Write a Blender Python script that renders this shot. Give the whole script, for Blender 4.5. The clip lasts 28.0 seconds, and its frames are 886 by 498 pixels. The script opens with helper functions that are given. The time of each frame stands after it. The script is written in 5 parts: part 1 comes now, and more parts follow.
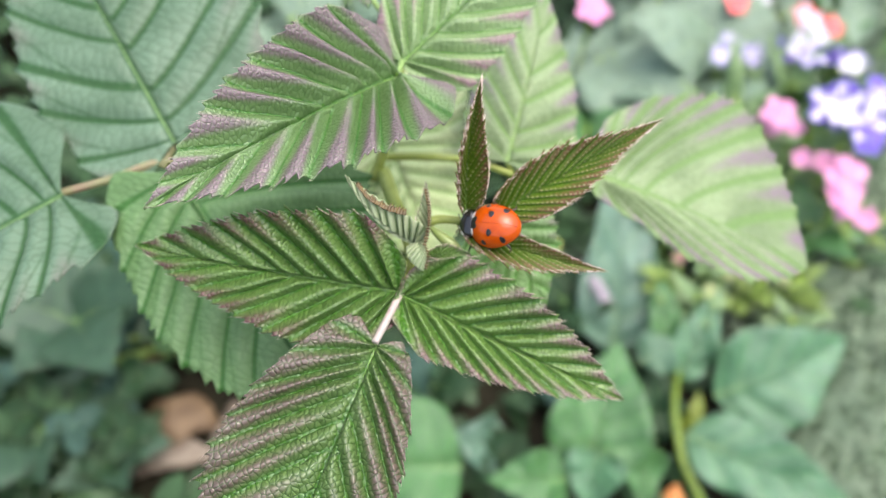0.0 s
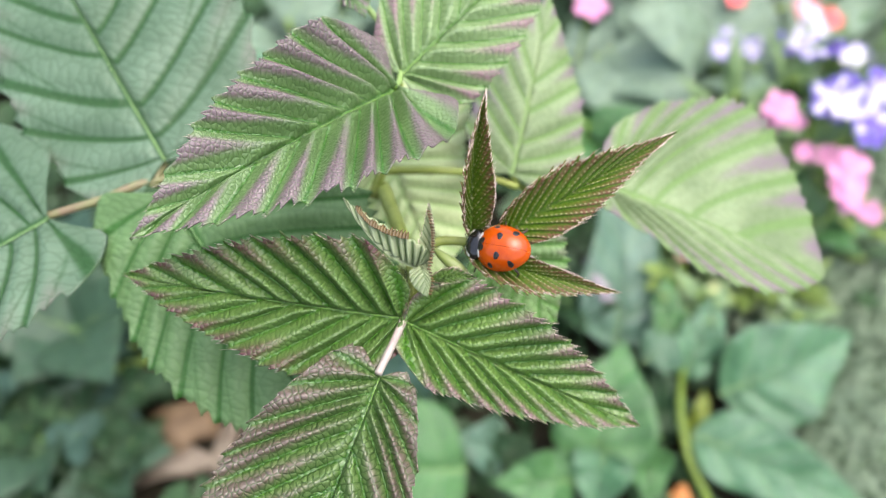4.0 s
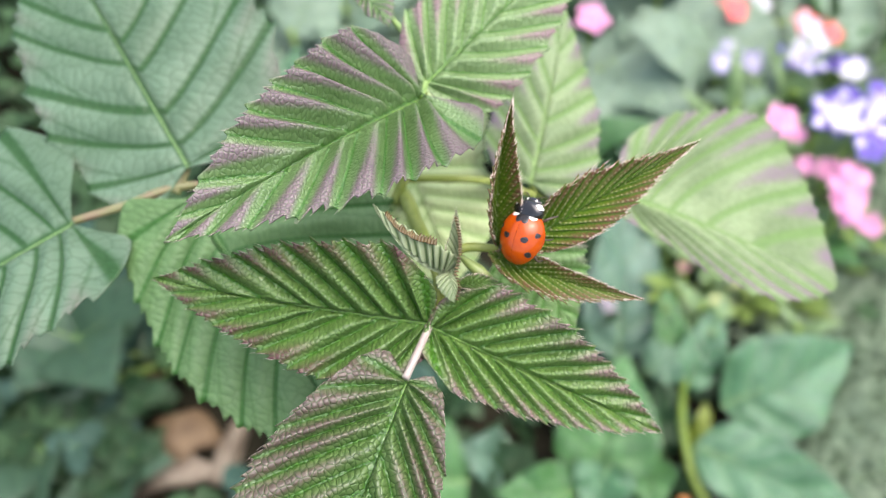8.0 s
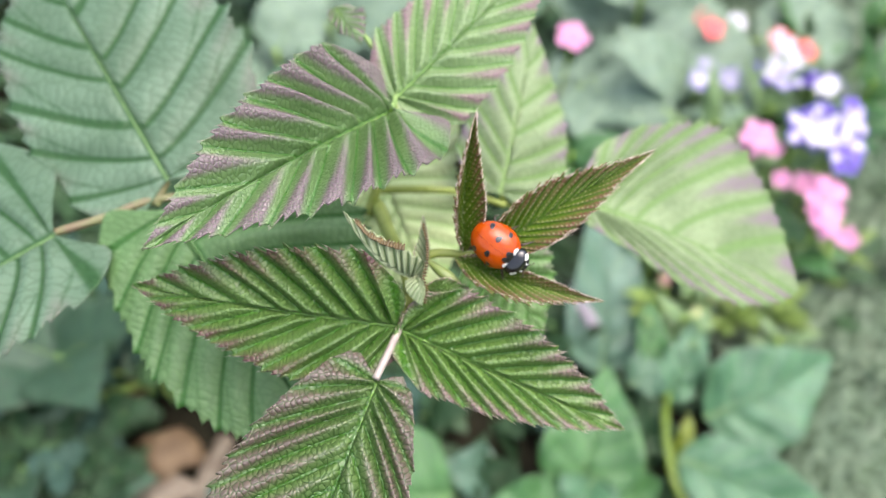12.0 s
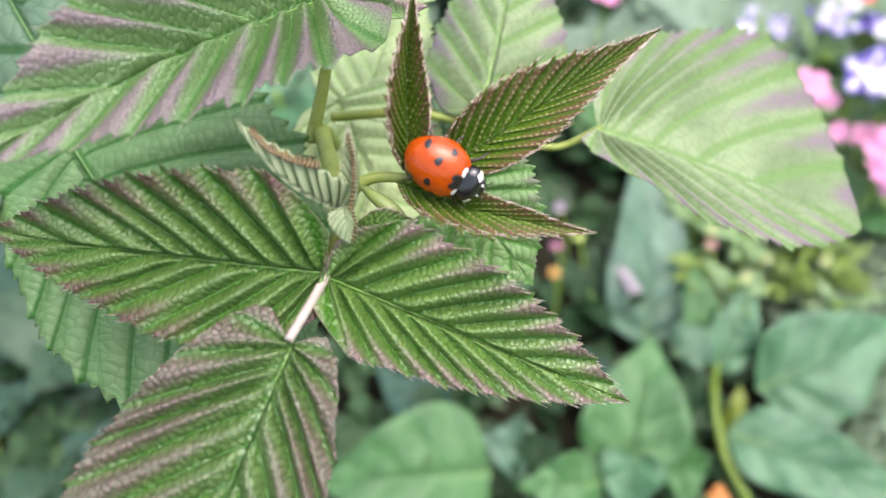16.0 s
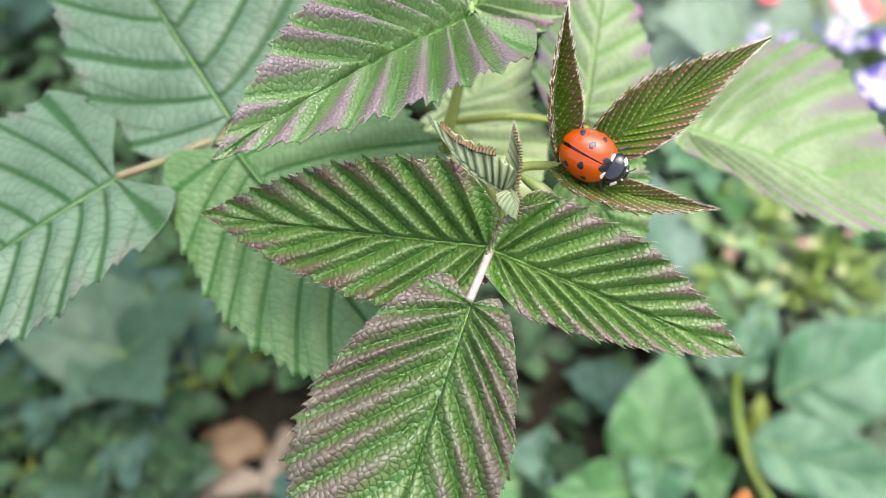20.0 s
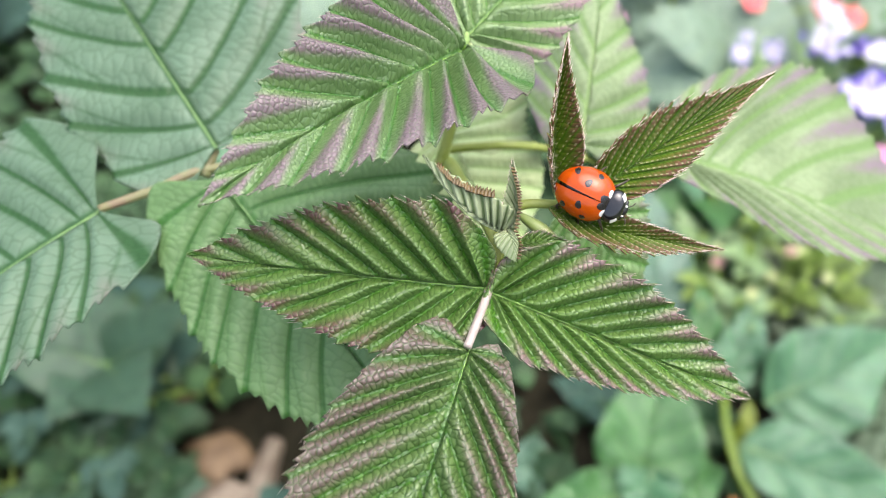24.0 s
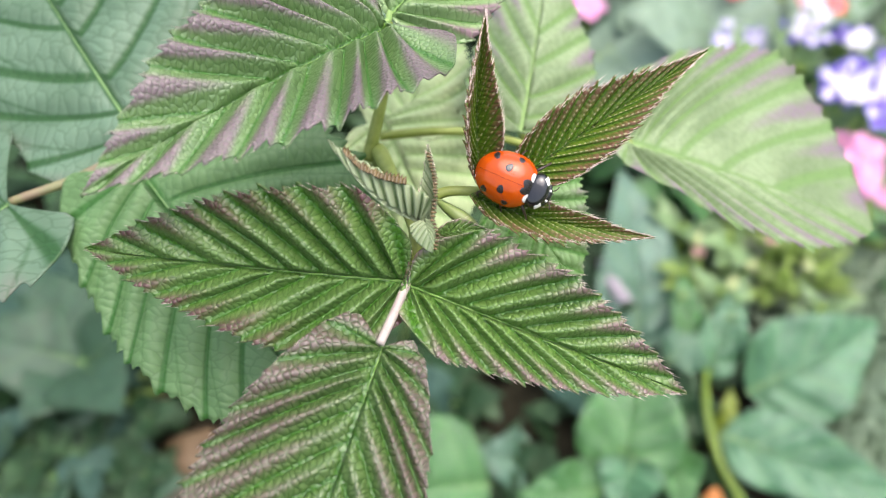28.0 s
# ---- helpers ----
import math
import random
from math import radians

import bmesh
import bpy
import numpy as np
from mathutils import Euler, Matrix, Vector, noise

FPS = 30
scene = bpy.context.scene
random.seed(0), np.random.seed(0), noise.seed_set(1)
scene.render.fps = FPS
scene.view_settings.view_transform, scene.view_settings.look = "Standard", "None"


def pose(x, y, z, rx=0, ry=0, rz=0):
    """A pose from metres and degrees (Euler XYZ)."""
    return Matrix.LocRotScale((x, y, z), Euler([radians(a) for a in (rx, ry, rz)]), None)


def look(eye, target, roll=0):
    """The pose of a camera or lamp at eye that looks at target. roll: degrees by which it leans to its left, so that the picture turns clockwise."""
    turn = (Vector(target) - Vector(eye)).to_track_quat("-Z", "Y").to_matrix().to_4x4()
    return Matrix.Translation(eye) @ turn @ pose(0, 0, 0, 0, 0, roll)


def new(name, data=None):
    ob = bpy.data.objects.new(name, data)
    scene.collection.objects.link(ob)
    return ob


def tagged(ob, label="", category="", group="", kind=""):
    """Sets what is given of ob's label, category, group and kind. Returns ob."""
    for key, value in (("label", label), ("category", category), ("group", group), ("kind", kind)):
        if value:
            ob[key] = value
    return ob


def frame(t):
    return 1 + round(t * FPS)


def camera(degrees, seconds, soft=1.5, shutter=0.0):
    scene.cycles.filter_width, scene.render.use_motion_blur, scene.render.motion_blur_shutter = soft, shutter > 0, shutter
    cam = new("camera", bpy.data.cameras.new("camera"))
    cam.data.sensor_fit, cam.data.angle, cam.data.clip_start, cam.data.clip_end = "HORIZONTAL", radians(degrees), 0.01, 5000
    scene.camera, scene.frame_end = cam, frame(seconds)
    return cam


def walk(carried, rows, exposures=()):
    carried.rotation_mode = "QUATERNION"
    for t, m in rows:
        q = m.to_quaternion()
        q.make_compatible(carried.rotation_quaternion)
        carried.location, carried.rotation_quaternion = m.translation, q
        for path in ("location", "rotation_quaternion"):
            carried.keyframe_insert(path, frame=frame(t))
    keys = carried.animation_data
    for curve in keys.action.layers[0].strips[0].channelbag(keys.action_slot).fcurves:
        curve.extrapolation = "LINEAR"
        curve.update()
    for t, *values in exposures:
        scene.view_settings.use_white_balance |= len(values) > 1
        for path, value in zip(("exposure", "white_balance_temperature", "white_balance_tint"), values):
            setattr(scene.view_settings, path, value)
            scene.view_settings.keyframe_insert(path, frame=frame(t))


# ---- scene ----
# Camera: carried by hand a few centimetres from a raspberry shoot, looking steeply down.
cam = camera(62.8, 28.0, soft=1.1)
cam.data.dof.use_dof = True
cam.data.dof.focus_distance = 0.0695
cam.data.dof.aperture_fstop = 21.0
cam.data.dof.aperture_blades = 0
METRES, EYE, TILT, LEAN, TURN = 0.14, 0.47, -55.0, 0.0, 0.0
ROWS = [
    (0.0, 0.0, 0.0, 0.0, 0.0, 0.0, -0.0),
    (0.5, 0.0158, 0.0141, 0.0028, -0.0, -0.05, 0.24),
    (1.0, 0.0161, 0.0116, 0.0024, 0.03, -0.03, 0.36),
    (1.5, 0.0096, 0.0073, 0.0074, 0.18, 0.1, 0.45),
    (2.0, 0.0096, 0.0072, 0.0037, 0.12, 0.07, 0.68),
    (2.5, -0.0102, 0.0039, 0.0081, 0.03, 0.14, 0.16),
    (3.0, -0.0078, 0.0167, 0.0207, -0.16, 0.04, 0.24),
    (3.5, -0.0017, 0.0296, 0.0279, -0.03, -0.23, 0.74),
    (5.5, -0.0245, 0.0123, -0.0115, 0.08, 0.13, 1.21),
    (6.0, -0.0323, 0.0041, -0.0067, 0.33, 0.45, 1.28),
    (6.5, -0.0336, 0.0049, -0.0011, 0.53, 0.46, 1.52),
    (7.0, -0.0445, 0.003, -0.0002, 0.31, 0.52, 1.04),
    (7.5, -0.0363, 0.0125, 0.0142, -0.15, 0.59, 0.72),
    (8.0, -0.0252, 0.0232, 0.0167, -0.18, 0.65, 0.71),
    (8.5, -0.0087, 0.0305, 0.0148, 0.11, 0.78, 1.02),
    (9.0, -0.0188, 0.03, 0.0157, 0.36, 0.95, 0.54),
    (9.5, -0.0216, 0.0323, 0.0234, 0.03, 0.99, 0.45),
    (10.0, -0.0241, 0.0239, 0.0225, -0.09, 1.26, 0.7),
    (10.5, -0.0231, 0.0121, 0.019, -0.39, 1.64, 0.74),
    (11.0, -0.0182, 0.0033, 0.0095, -0.78, 1.87, 1.05),
    (11.5, -0.0161, -0.0044, 0.0046, -1.23, 2.07, 1.19),
    (13.5, 0.0205, 0.0544, -0.0108, 0.52, 1.32, 1.6),
    (14.0, 0.0318, 0.08, -0.04, 1.41, 0.91, 2.07),
    (14.5, 0.0524, 0.1034, -0.019, 1.25, 0.39, 1.77),
    (15.0, 0.0731, 0.1081, -0.0383, 1.82, 0.46, 2.41),
    (15.5, 0.06, 0.1046, -0.0355, 2.12, 1.23, 2.49),
    (16.0, 0.0576, 0.1403, -0.0255, 2.49, 0.31, 2.74),
    (16.5, 0.046, 0.1407, -0.034, 2.91, 0.07, 2.4),
    (17.0, 0.0386, 0.1317, -0.0194, 3.63, 0.33, 1.8),
    (17.5, 0.0383, 0.1189, -0.0194, 3.2, 0.53, 2.21),
    (18.0, 0.0064, 0.0911, -0.0221, 2.66, 0.86, 2.27),
    (18.5, -0.022, 0.0521, -0.0352, 1.43, 1.2, 2.06),
    (19.0, -0.049, 0.0353, -0.0258, 0.54, 1.96, 1.88),
    (19.5, -0.0651, 0.0498, -0.0154, 0.77, 1.92, 2.21),
    (20.0, -0.0463, 0.0561, -0.0523, 2.61, 1.96, 3.41),
    (20.5, -0.064, 0.0544, -0.0562, 2.91, 2.54, 2.63),
    (21.0, -0.0521, 0.0721, -0.0385, 3.26, 2.33, 2.49),
    (21.5, -0.0379, 0.0902, -0.0259, 3.5, 2.04, 2.16),
    (23.5, -0.0552, 0.072, -0.0325, 1.94, 2.24, 2.17),
    (24.0, -0.0524, 0.0726, -0.0233, 1.53, 2.08, 3.63),
    (24.5, -0.0487, 0.049, -0.0391, 1.05, 2.19, 4.08),
    (25.0, -0.0427, 0.0476, -0.0423, 0.84, 2.56, 3.64),
    (25.5, -0.0167, 0.0635, -0.0466, 0.54, 2.68, 3.93),
    (26.0, -0.0101, 0.0835, -0.0382, 1.19, 2.51, 3.71),
    (26.5, -0.0038, 0.1037, -0.0293, 1.57, 1.93, 4.1),
    (27.0, -0.0063, 0.1005, -0.0293, 1.14, 1.64, 4.04),
    (27.5, -0.0142, 0.0998, -0.0246, 0.79, 1.58, 3.88),
    (28.0, -0.003, 0.1033, -0.0269, 0.81, 1.42, 4.26),
]
walk(cam, [(t, pose(0, 0, EYE, TILT, LEAN, TURN) @ pose(METRES * x, METRES * y, METRES * z, 90 + pitch, roll, yaw)) for t, x, y, z, yaw, pitch, roll in ROWS],
     exposures=[(0.0, 1.50), (13.0, 1.49), (17.0, 1.52), (20.0, 1.58), (24.0, 1.58), (28.0, 1.51)])

# ---- light: a bright overcast sky ----
world = bpy.data.worlds.new("overcast_sky")
scene.world = world
world.use_nodes = True
wn = world.node_tree.nodes
sky = wn.new("ShaderNodeTexSky")
sky.sky_type = "NISHITA"
sky.sun_disc = False
sky.sun_elevation, sky.sun_rotation = radians(73), radians(97)
sky.air_density, sky.dust_density, sky.ozone_density = 1.0, 5.0, 1.0
wn["Background"].inputs["Strength"].default_value = 0.135
grey = wn.new("ShaderNodeHueSaturation")
grey.inputs["Saturation"].default_value = 0.75
world.node_tree.links.new(sky.outputs["Color"], grey.inputs["Color"])
world.node_tree.links.new(grey.outputs["Color"], wn["Background"].inputs["Color"])
sun = new("sun", bpy.data.lights.new("sun", "SUN"))
sun.data.energy, sun.data.angle, sun.data.color = 0.9, radians(68), (1.0, 0.90, 0.955)
sun.matrix_world = look((0.62, -0.08, 2.0), (0, 0, 0))


# ---- materials ----
def tree(name):
    m = bpy.data.materials.new(name)
    m.use_nodes = True
    return m, m.node_tree.nodes, m.node_tree.links, m.node_tree.nodes["Principled BSDF"]


def math_node(n, l, op, a, b=None, clamp=False):
    q = n.new("ShaderNodeMath")
    q.operation, q.use_clamp = op, clamp
    for i, v in enumerate((a, b)):
        if v is None:
            continue
        if isinstance(v, (int, float)):
            q.inputs[i].default_value = v
        else:
            l.new(v, q.inputs[i])
    return q.outputs[0]


def ramp_map(n, l, v, a, b, c=0.0, d=1.0):
    q = n.new("ShaderNodeMapRange")
    q.interpolation_type = "SMOOTHSTEP"
    l.new(v, q.inputs[0])
    for i, x in enumerate((a, b, c, d)):
        q.inputs[i + 1].default_value = x
    return q.outputs[0]


def mix_colour(n, l, fac, a, b):
    q = n.new("ShaderNodeMix")
    q.data_type = "RGBA"
    for i, v in ((0, fac), (6, a), (7, b)):
        if isinstance(v, (int, float)):
            q.inputs[i].default_value = v
        elif isinstance(v, tuple):
            q.inputs[i].default_value = (*v, 1)
        else:
            l.new(v, q.inputs[i])
    return q.outputs[2]


def noise_node(n, l, scale, detail=3.0, vec=None):
    q = n.new("ShaderNodeTexNoise")
    q.inputs["Scale"].default_value, q.inputs["Detail"].default_value = scale, detail
    l.new(n.new("ShaderNodeTexCoord").outputs["Object"] if vec is None else vec, q.inputs["Vector"])
    return q.outputs["Fac"]


def leaf_material(name, ridge, vein, edge, amount, rough=0.42, cell_size=0.7, stretch=1.4, net=0.5, vw=0.62, thin=0.16, puff=0.36, grain=0.10, crest=0.55, dots=0.0, fork=0.0, relief=0.0002, through_light=0.25, start=0.85, gloss=0.6, lumps=0.6):
    """Leaf blade: vein pattern and coloured margin follow the blade's own UV maps."""
    m, n, l, p = tree(name)
    uv = n.new("ShaderNodeUVMap")
    uv.uv_map = "vein"
    sep = n.new("ShaderNodeSeparateXYZ")
    l.new(uv.outputs[0], sep.inputs[0])
    ph, v = sep.outputs[0], math_node(n, l, "ABSOLUTE", sep.outputs[1])
    r = math_node(n, l, "ABSOLUTE", math_node(n, l, "SINE", math_node(n, l, "MULTIPLY", ph, math.pi)))
    vline = ramp_map(n, l, r, 0.3 * vw, vw, 1.0, 0.0)
    mline = ramp_map(n, l, v, 0.012, 0.05, 1.0, 0.0)
    lines = math_node(n, l, "MAXIMUM", vline, mline)
    if fork:
        half = math_node(n, l, "ABSOLUTE", math_node(n, l, "COSINE", math_node(n, l, "MULTIPLY", math_node(n, l, "ADD", ph, math_node(n, l, "MULTIPLY", math_node(n, l, "SUBTRACT", 1.0, v), 0.9)), math.pi)))
        lines = math_node(n, l, "MAXIMUM", lines, math_node(n, l, "MULTIPLY", ramp_map(n, l, half, 0.01, vw * 0.6, fork, 0.0), ramp_map(n, l, v, 0.45, 0.6)))
    big = noise_node(n, l, 110.0)
    wob = noise_node(n, l, 500.0, 2.0)
    flat = n.new("ShaderNodeUVMap")
    flat.uv_map = "flat"
    sf = n.new("ShaderNodeSeparateXYZ")
    l.new(flat.outputs[0], sf.inputs[0])
    step = math_node(n, l, "MULTIPLY", math_node(n, l, "FLOOR", ph), 7.37)
    gx = math_node(n, l, "DIVIDE", sf.outputs[0], cell_size * stretch)
    gy = math_node(n, l, "DIVIDE", sf.outputs[1], cell_size)
    grid = n.new("ShaderNodeCombineXYZ")
    l.new(math_node(n, l, "ADD", math_node(n, l, "ADD", gx, step), math_node(n, l, "MULTIPLY", wob, 0.9)), grid.inputs[0])
    l.new(math_node(n, l, "ADD", math_node(n, l, "ADD", gy, step), math_node(n, l, "MULTIPLY", wob, 0.9)), grid.inputs[1])
    gaps = n.new("ShaderNodeTexVoronoi")
    gaps.voronoi_dimensions, gaps.feature = "2D", "DISTANCE_TO_EDGE"
    gaps.inputs["Scale"].default_value, gaps.inputs["Randomness"].default_value = 1.0, 0.8
    l.new(grid.outputs[0], gaps.inputs["Vector"])
    cell = ramp_map(n, l, gaps.outputs["Distance"], 0.0, puff)
    small = n.new("ShaderNodeTexVoronoi")
    small.voronoi_dimensions, small.feature = "2D", "SMOOTH_F1"
    small.inputs["Scale"].default_value, small.inputs["Randomness"].default_value, small.inputs["Smoothness"].default_value = 1.0, 0.8, 0.25
    l.new(grid.outputs[0], small.inputs["Vector"])
    lump = ramp_map(n, l, small.outputs["Distance"], 0.0, 0.7, 1.0, 0.0)
    rline = ramp_map(n, l, gaps.outputs["Distance"], 0.0, thin, 1.0, 0.0)
    fine = noise_node(n, l, 3500.0)
    patch_tone = ramp_map(n, l, math_node(n, l, "ADD", math_node(n, l, "MULTIPLY", big, 0.6), math_node(n, l, "MULTIPLY", noise_node(n, l, 38.0), 0.4)), 0.34, 0.66)
    col = mix_colour(n, l, patch_tone, tuple(0.78 * c for c in ridge), tuple(min(1, k * c) for k, c in zip((1.26, 1.18, 1.3), ridge)))
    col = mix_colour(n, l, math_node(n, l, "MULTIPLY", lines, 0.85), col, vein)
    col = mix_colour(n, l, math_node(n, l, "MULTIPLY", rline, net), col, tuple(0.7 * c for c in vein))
    e = math_node(n, l, "ADD", v, math_node(n, l, "MULTIPLY", math_node(n, l, "POWER", r, 2.2), crest))
    e = math_node(n, l, "ADD", e, math_node(n, l, "MULTIPLY", math_node(n, l, "SUBTRACT", big, 0.5), 0.7))
    e = ramp_map(n, l, e, start, start + 0.65, 0.0, amount)
    e = math_node(n, l, "MULTIPLY", e, math_node(n, l, "SUBTRACT", 1.0, math_node(n, l, "MULTIPLY", vline, 0.75)))
    e = math_node(n, l, "MULTIPLY", e, math_node(n, l, "SUBTRACT", 1.0, math_node(n, l, "MULTIPLY", rline, 0.55)))
    edge_col = mix_colour(n, l, fine, tuple(0.7 * c for c in edge), tuple(min(1, 1.35 * c) for c in edge))
    col = mix_colour(n, l, e, col, edge_col)
    # net grooves again: dark vein green with the groove's shade put into the colour
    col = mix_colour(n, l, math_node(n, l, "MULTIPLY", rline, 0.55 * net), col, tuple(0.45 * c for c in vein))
    if dots:
        row = math_node(n, l, "ABSOLUTE", math_node(n, l, "SINE", math_node(n, l, "MULTIPLY", math_node(n, l, "ADD", sf.outputs[1], step), math.pi / 0.5)))
        dot = math_node(n, l, "MULTIPLY", ramp_map(n, l, math_node(n, l, "ADD", row, math_node(n, l, "SUBTRACT", wob, 0.5)), 0.62, 0.95), ramp_map(n, l, r, 0.93, 0.99, 0.0, dots))
        col = mix_colour(n, l, dot, col, (0.55, 0.50, 0.30))
    l.new(col, p.inputs["Base Color"])
    rr = ramp_map(n, l, fine, 0.3, 0.7, rough - 0.06, rough + 0.1)
    l.new(rr, p.inputs["Roughness"])
    p.inputs["Specular IOR Level"].default_value = gloss
    bump = n.new("ShaderNodeBump")
    bump.inputs["Strength"].default_value, bump.inputs["Distance"].default_value = 0.8, relief
    hgt = math_node(n, l, "ADD", math_node(n, l, "MULTIPLY", cell, 0.4), math_node(n, l, "MULTIPLY", fine, grain))
    hgt = math_node(n, l, "ADD", hgt, math_node(n, l, "MULTIPLY", lump, lumps))
    hgt = math_node(n, l, "SUBTRACT", hgt, math_node(n, l, "MULTIPLY", lines, 0.3))
    l.new(hgt, bump.inputs["Height"])
    l.new(bump.outputs[0], p.inputs["Normal"])
    tl = n.new("ShaderNodeBsdfTranslucent")
    l.new(col, tl.inputs["Color"])
    l.new(bump.outputs[0], tl.inputs["Normal"])
    mx = n.new("ShaderNodeMixShader")
    mx.inputs[0].default_value = through_light
    l.new(p.outputs[0], mx.inputs[1])
    l.new(tl.outputs[0], mx.inputs[2])
    l.new(mx.outputs[0], n["Material Output"].inputs["Surface"])
    return m


def plain_material(name, a, b, rough, scale, detail=4.0, relief=0.0, spec=0.5, coat=0.0):
    """Two-tone mottled surface with fine relief."""
    m, n, l, p = tree(name)
    f = noise_node(n, l, scale, detail)
    g = noise_node(n, l, scale * 9, 2.0)
    fac = math_node(n, l, "ADD", math_node(n, l, "MULTIPLY", f, 0.75), math_node(n, l, "MULTIPLY", g, 0.25))
    col = mix_colour(n, l, ramp_map(n, l, fac, 0.3, 0.7), a, b)
    l.new(col, p.inputs["Base Color"])
    l.new(ramp_map(n, l, g, 0.2, 0.8, max(0.03, rough - 0.07), rough + 0.07), p.inputs["Roughness"])
    p.inputs["Specular IOR Level"].default_value = spec
    p.inputs["Coat Weight"].default_value = coat
    p.inputs["Coat Roughness"].default_value = 0.035
    if relief:
        bump = n.new("ShaderNodeBump")
        bump.inputs["Strength"].default_value, bump.inputs["Distance"].default_value = 0.6, relief
        l.new(fac, bump.inputs["Height"])
        l.new(bump.outputs[0], p.inputs["Normal"])
    return m


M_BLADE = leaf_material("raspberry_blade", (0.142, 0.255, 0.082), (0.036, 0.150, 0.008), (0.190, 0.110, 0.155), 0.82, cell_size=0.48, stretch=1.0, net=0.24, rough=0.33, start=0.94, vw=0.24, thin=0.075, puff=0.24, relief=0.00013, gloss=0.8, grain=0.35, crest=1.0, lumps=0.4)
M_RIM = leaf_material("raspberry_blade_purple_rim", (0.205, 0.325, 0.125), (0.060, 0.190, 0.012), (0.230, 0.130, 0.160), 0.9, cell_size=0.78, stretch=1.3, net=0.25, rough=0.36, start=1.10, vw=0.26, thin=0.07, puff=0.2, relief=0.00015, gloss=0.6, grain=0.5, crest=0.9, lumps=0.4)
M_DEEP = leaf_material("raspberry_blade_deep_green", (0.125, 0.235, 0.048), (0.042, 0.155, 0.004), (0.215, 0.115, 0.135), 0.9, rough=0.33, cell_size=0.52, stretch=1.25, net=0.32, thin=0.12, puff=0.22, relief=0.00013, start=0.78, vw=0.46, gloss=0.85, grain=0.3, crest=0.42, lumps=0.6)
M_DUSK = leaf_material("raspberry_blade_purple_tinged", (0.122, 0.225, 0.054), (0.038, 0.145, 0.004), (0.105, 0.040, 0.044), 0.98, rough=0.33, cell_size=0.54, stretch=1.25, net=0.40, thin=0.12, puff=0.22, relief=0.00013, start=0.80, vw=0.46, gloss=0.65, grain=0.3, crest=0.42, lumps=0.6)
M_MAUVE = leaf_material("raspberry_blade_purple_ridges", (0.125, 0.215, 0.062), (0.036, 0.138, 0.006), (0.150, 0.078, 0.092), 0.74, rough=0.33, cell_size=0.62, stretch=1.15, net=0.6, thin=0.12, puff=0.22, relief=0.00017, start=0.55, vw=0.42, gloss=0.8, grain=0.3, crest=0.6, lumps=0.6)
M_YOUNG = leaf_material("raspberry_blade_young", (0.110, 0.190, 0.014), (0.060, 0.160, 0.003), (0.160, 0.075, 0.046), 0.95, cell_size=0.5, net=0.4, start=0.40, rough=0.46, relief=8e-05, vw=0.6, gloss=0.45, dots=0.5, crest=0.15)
# vein green set extra dark: it also carries painted shade of the furrows
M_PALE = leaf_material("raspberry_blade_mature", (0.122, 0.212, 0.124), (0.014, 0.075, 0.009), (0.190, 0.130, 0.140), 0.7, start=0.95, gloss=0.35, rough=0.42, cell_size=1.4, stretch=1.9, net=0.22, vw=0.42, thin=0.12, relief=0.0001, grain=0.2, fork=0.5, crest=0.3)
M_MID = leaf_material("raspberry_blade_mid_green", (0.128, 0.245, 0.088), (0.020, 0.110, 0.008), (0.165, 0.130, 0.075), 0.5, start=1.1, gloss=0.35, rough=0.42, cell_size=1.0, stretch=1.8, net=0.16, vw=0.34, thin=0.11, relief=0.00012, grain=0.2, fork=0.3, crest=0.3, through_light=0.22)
M_LIGHT = leaf_material("raspberry_blade_light", (0.24, 0.335, 0.16), (0.165, 0.29, 0.082), (0.24, 0.165, 0.225), 0.92, start=1.14, gloss=0.35, rough=0.45, cell_size=1.3, stretch=1.7, net=0.25, vw=0.5, relief=0.0001, thin=0.1, through_light=0.3, fork=0.45, crest=0.8)
M_YELLOW = leaf_material("raspberry_blade_yellowish", (0.46, 0.6, 0.28), (0.36, 0.53, 0.2), (0.42, 0.48, 0.26), 0.5, gloss=0.4, rough=0.5, cell_size=1.0, net=0.1, vw=0.4, relief=0.0001, through_light=0.2)
M_FRESH = leaf_material("raspberry_blade_fresh", (0.23, 0.395, 0.135), (0.12, 0.32, 0.05), (0.270, 0.180, 0.220), 0.8, cell_size=0.9, stretch=1.7, net=0.35, vw=0.5, start=1.12, rough=0.42, relief=0.00012, through_light=0.4)
M_BUD = leaf_material("raspberry_bud_underside", (0.34, 0.42, 0.23), (0.15, 0.23, 0.08), (0.300, 0.300, 0.120), 0.4, start=1.15, rough=0.45, net=0.0, vw=0.6, relief=2e-05)
M_COMB = plain_material("bud_edge_brown", (0.06, 0.036, 0.007), (0.12, 0.078, 0.02), 0.4, 900)
M_POD = plain_material("bud_scale_yellow", (0.17, 0.23, 0.06), (0.23, 0.29, 0.10), 0.4, 500)
M_BROAD = leaf_material("broad_leaf", (0.058, 0.185, 0.042), (0.084, 0.22, 0.06), (0.085, 0.170, 0.075), 0.3, net=0.1, rough=0.30, relief=0.0002, gloss=0.9)
M_BLUISH = leaf_material("bluish_leaf", (0.085, 0.19, 0.10), (0.11, 0.215, 0.11), (0.085, 0.165, 0.110), 0.3, net=0.1, rough=0.28, relief=0.0002, gloss=0.9)
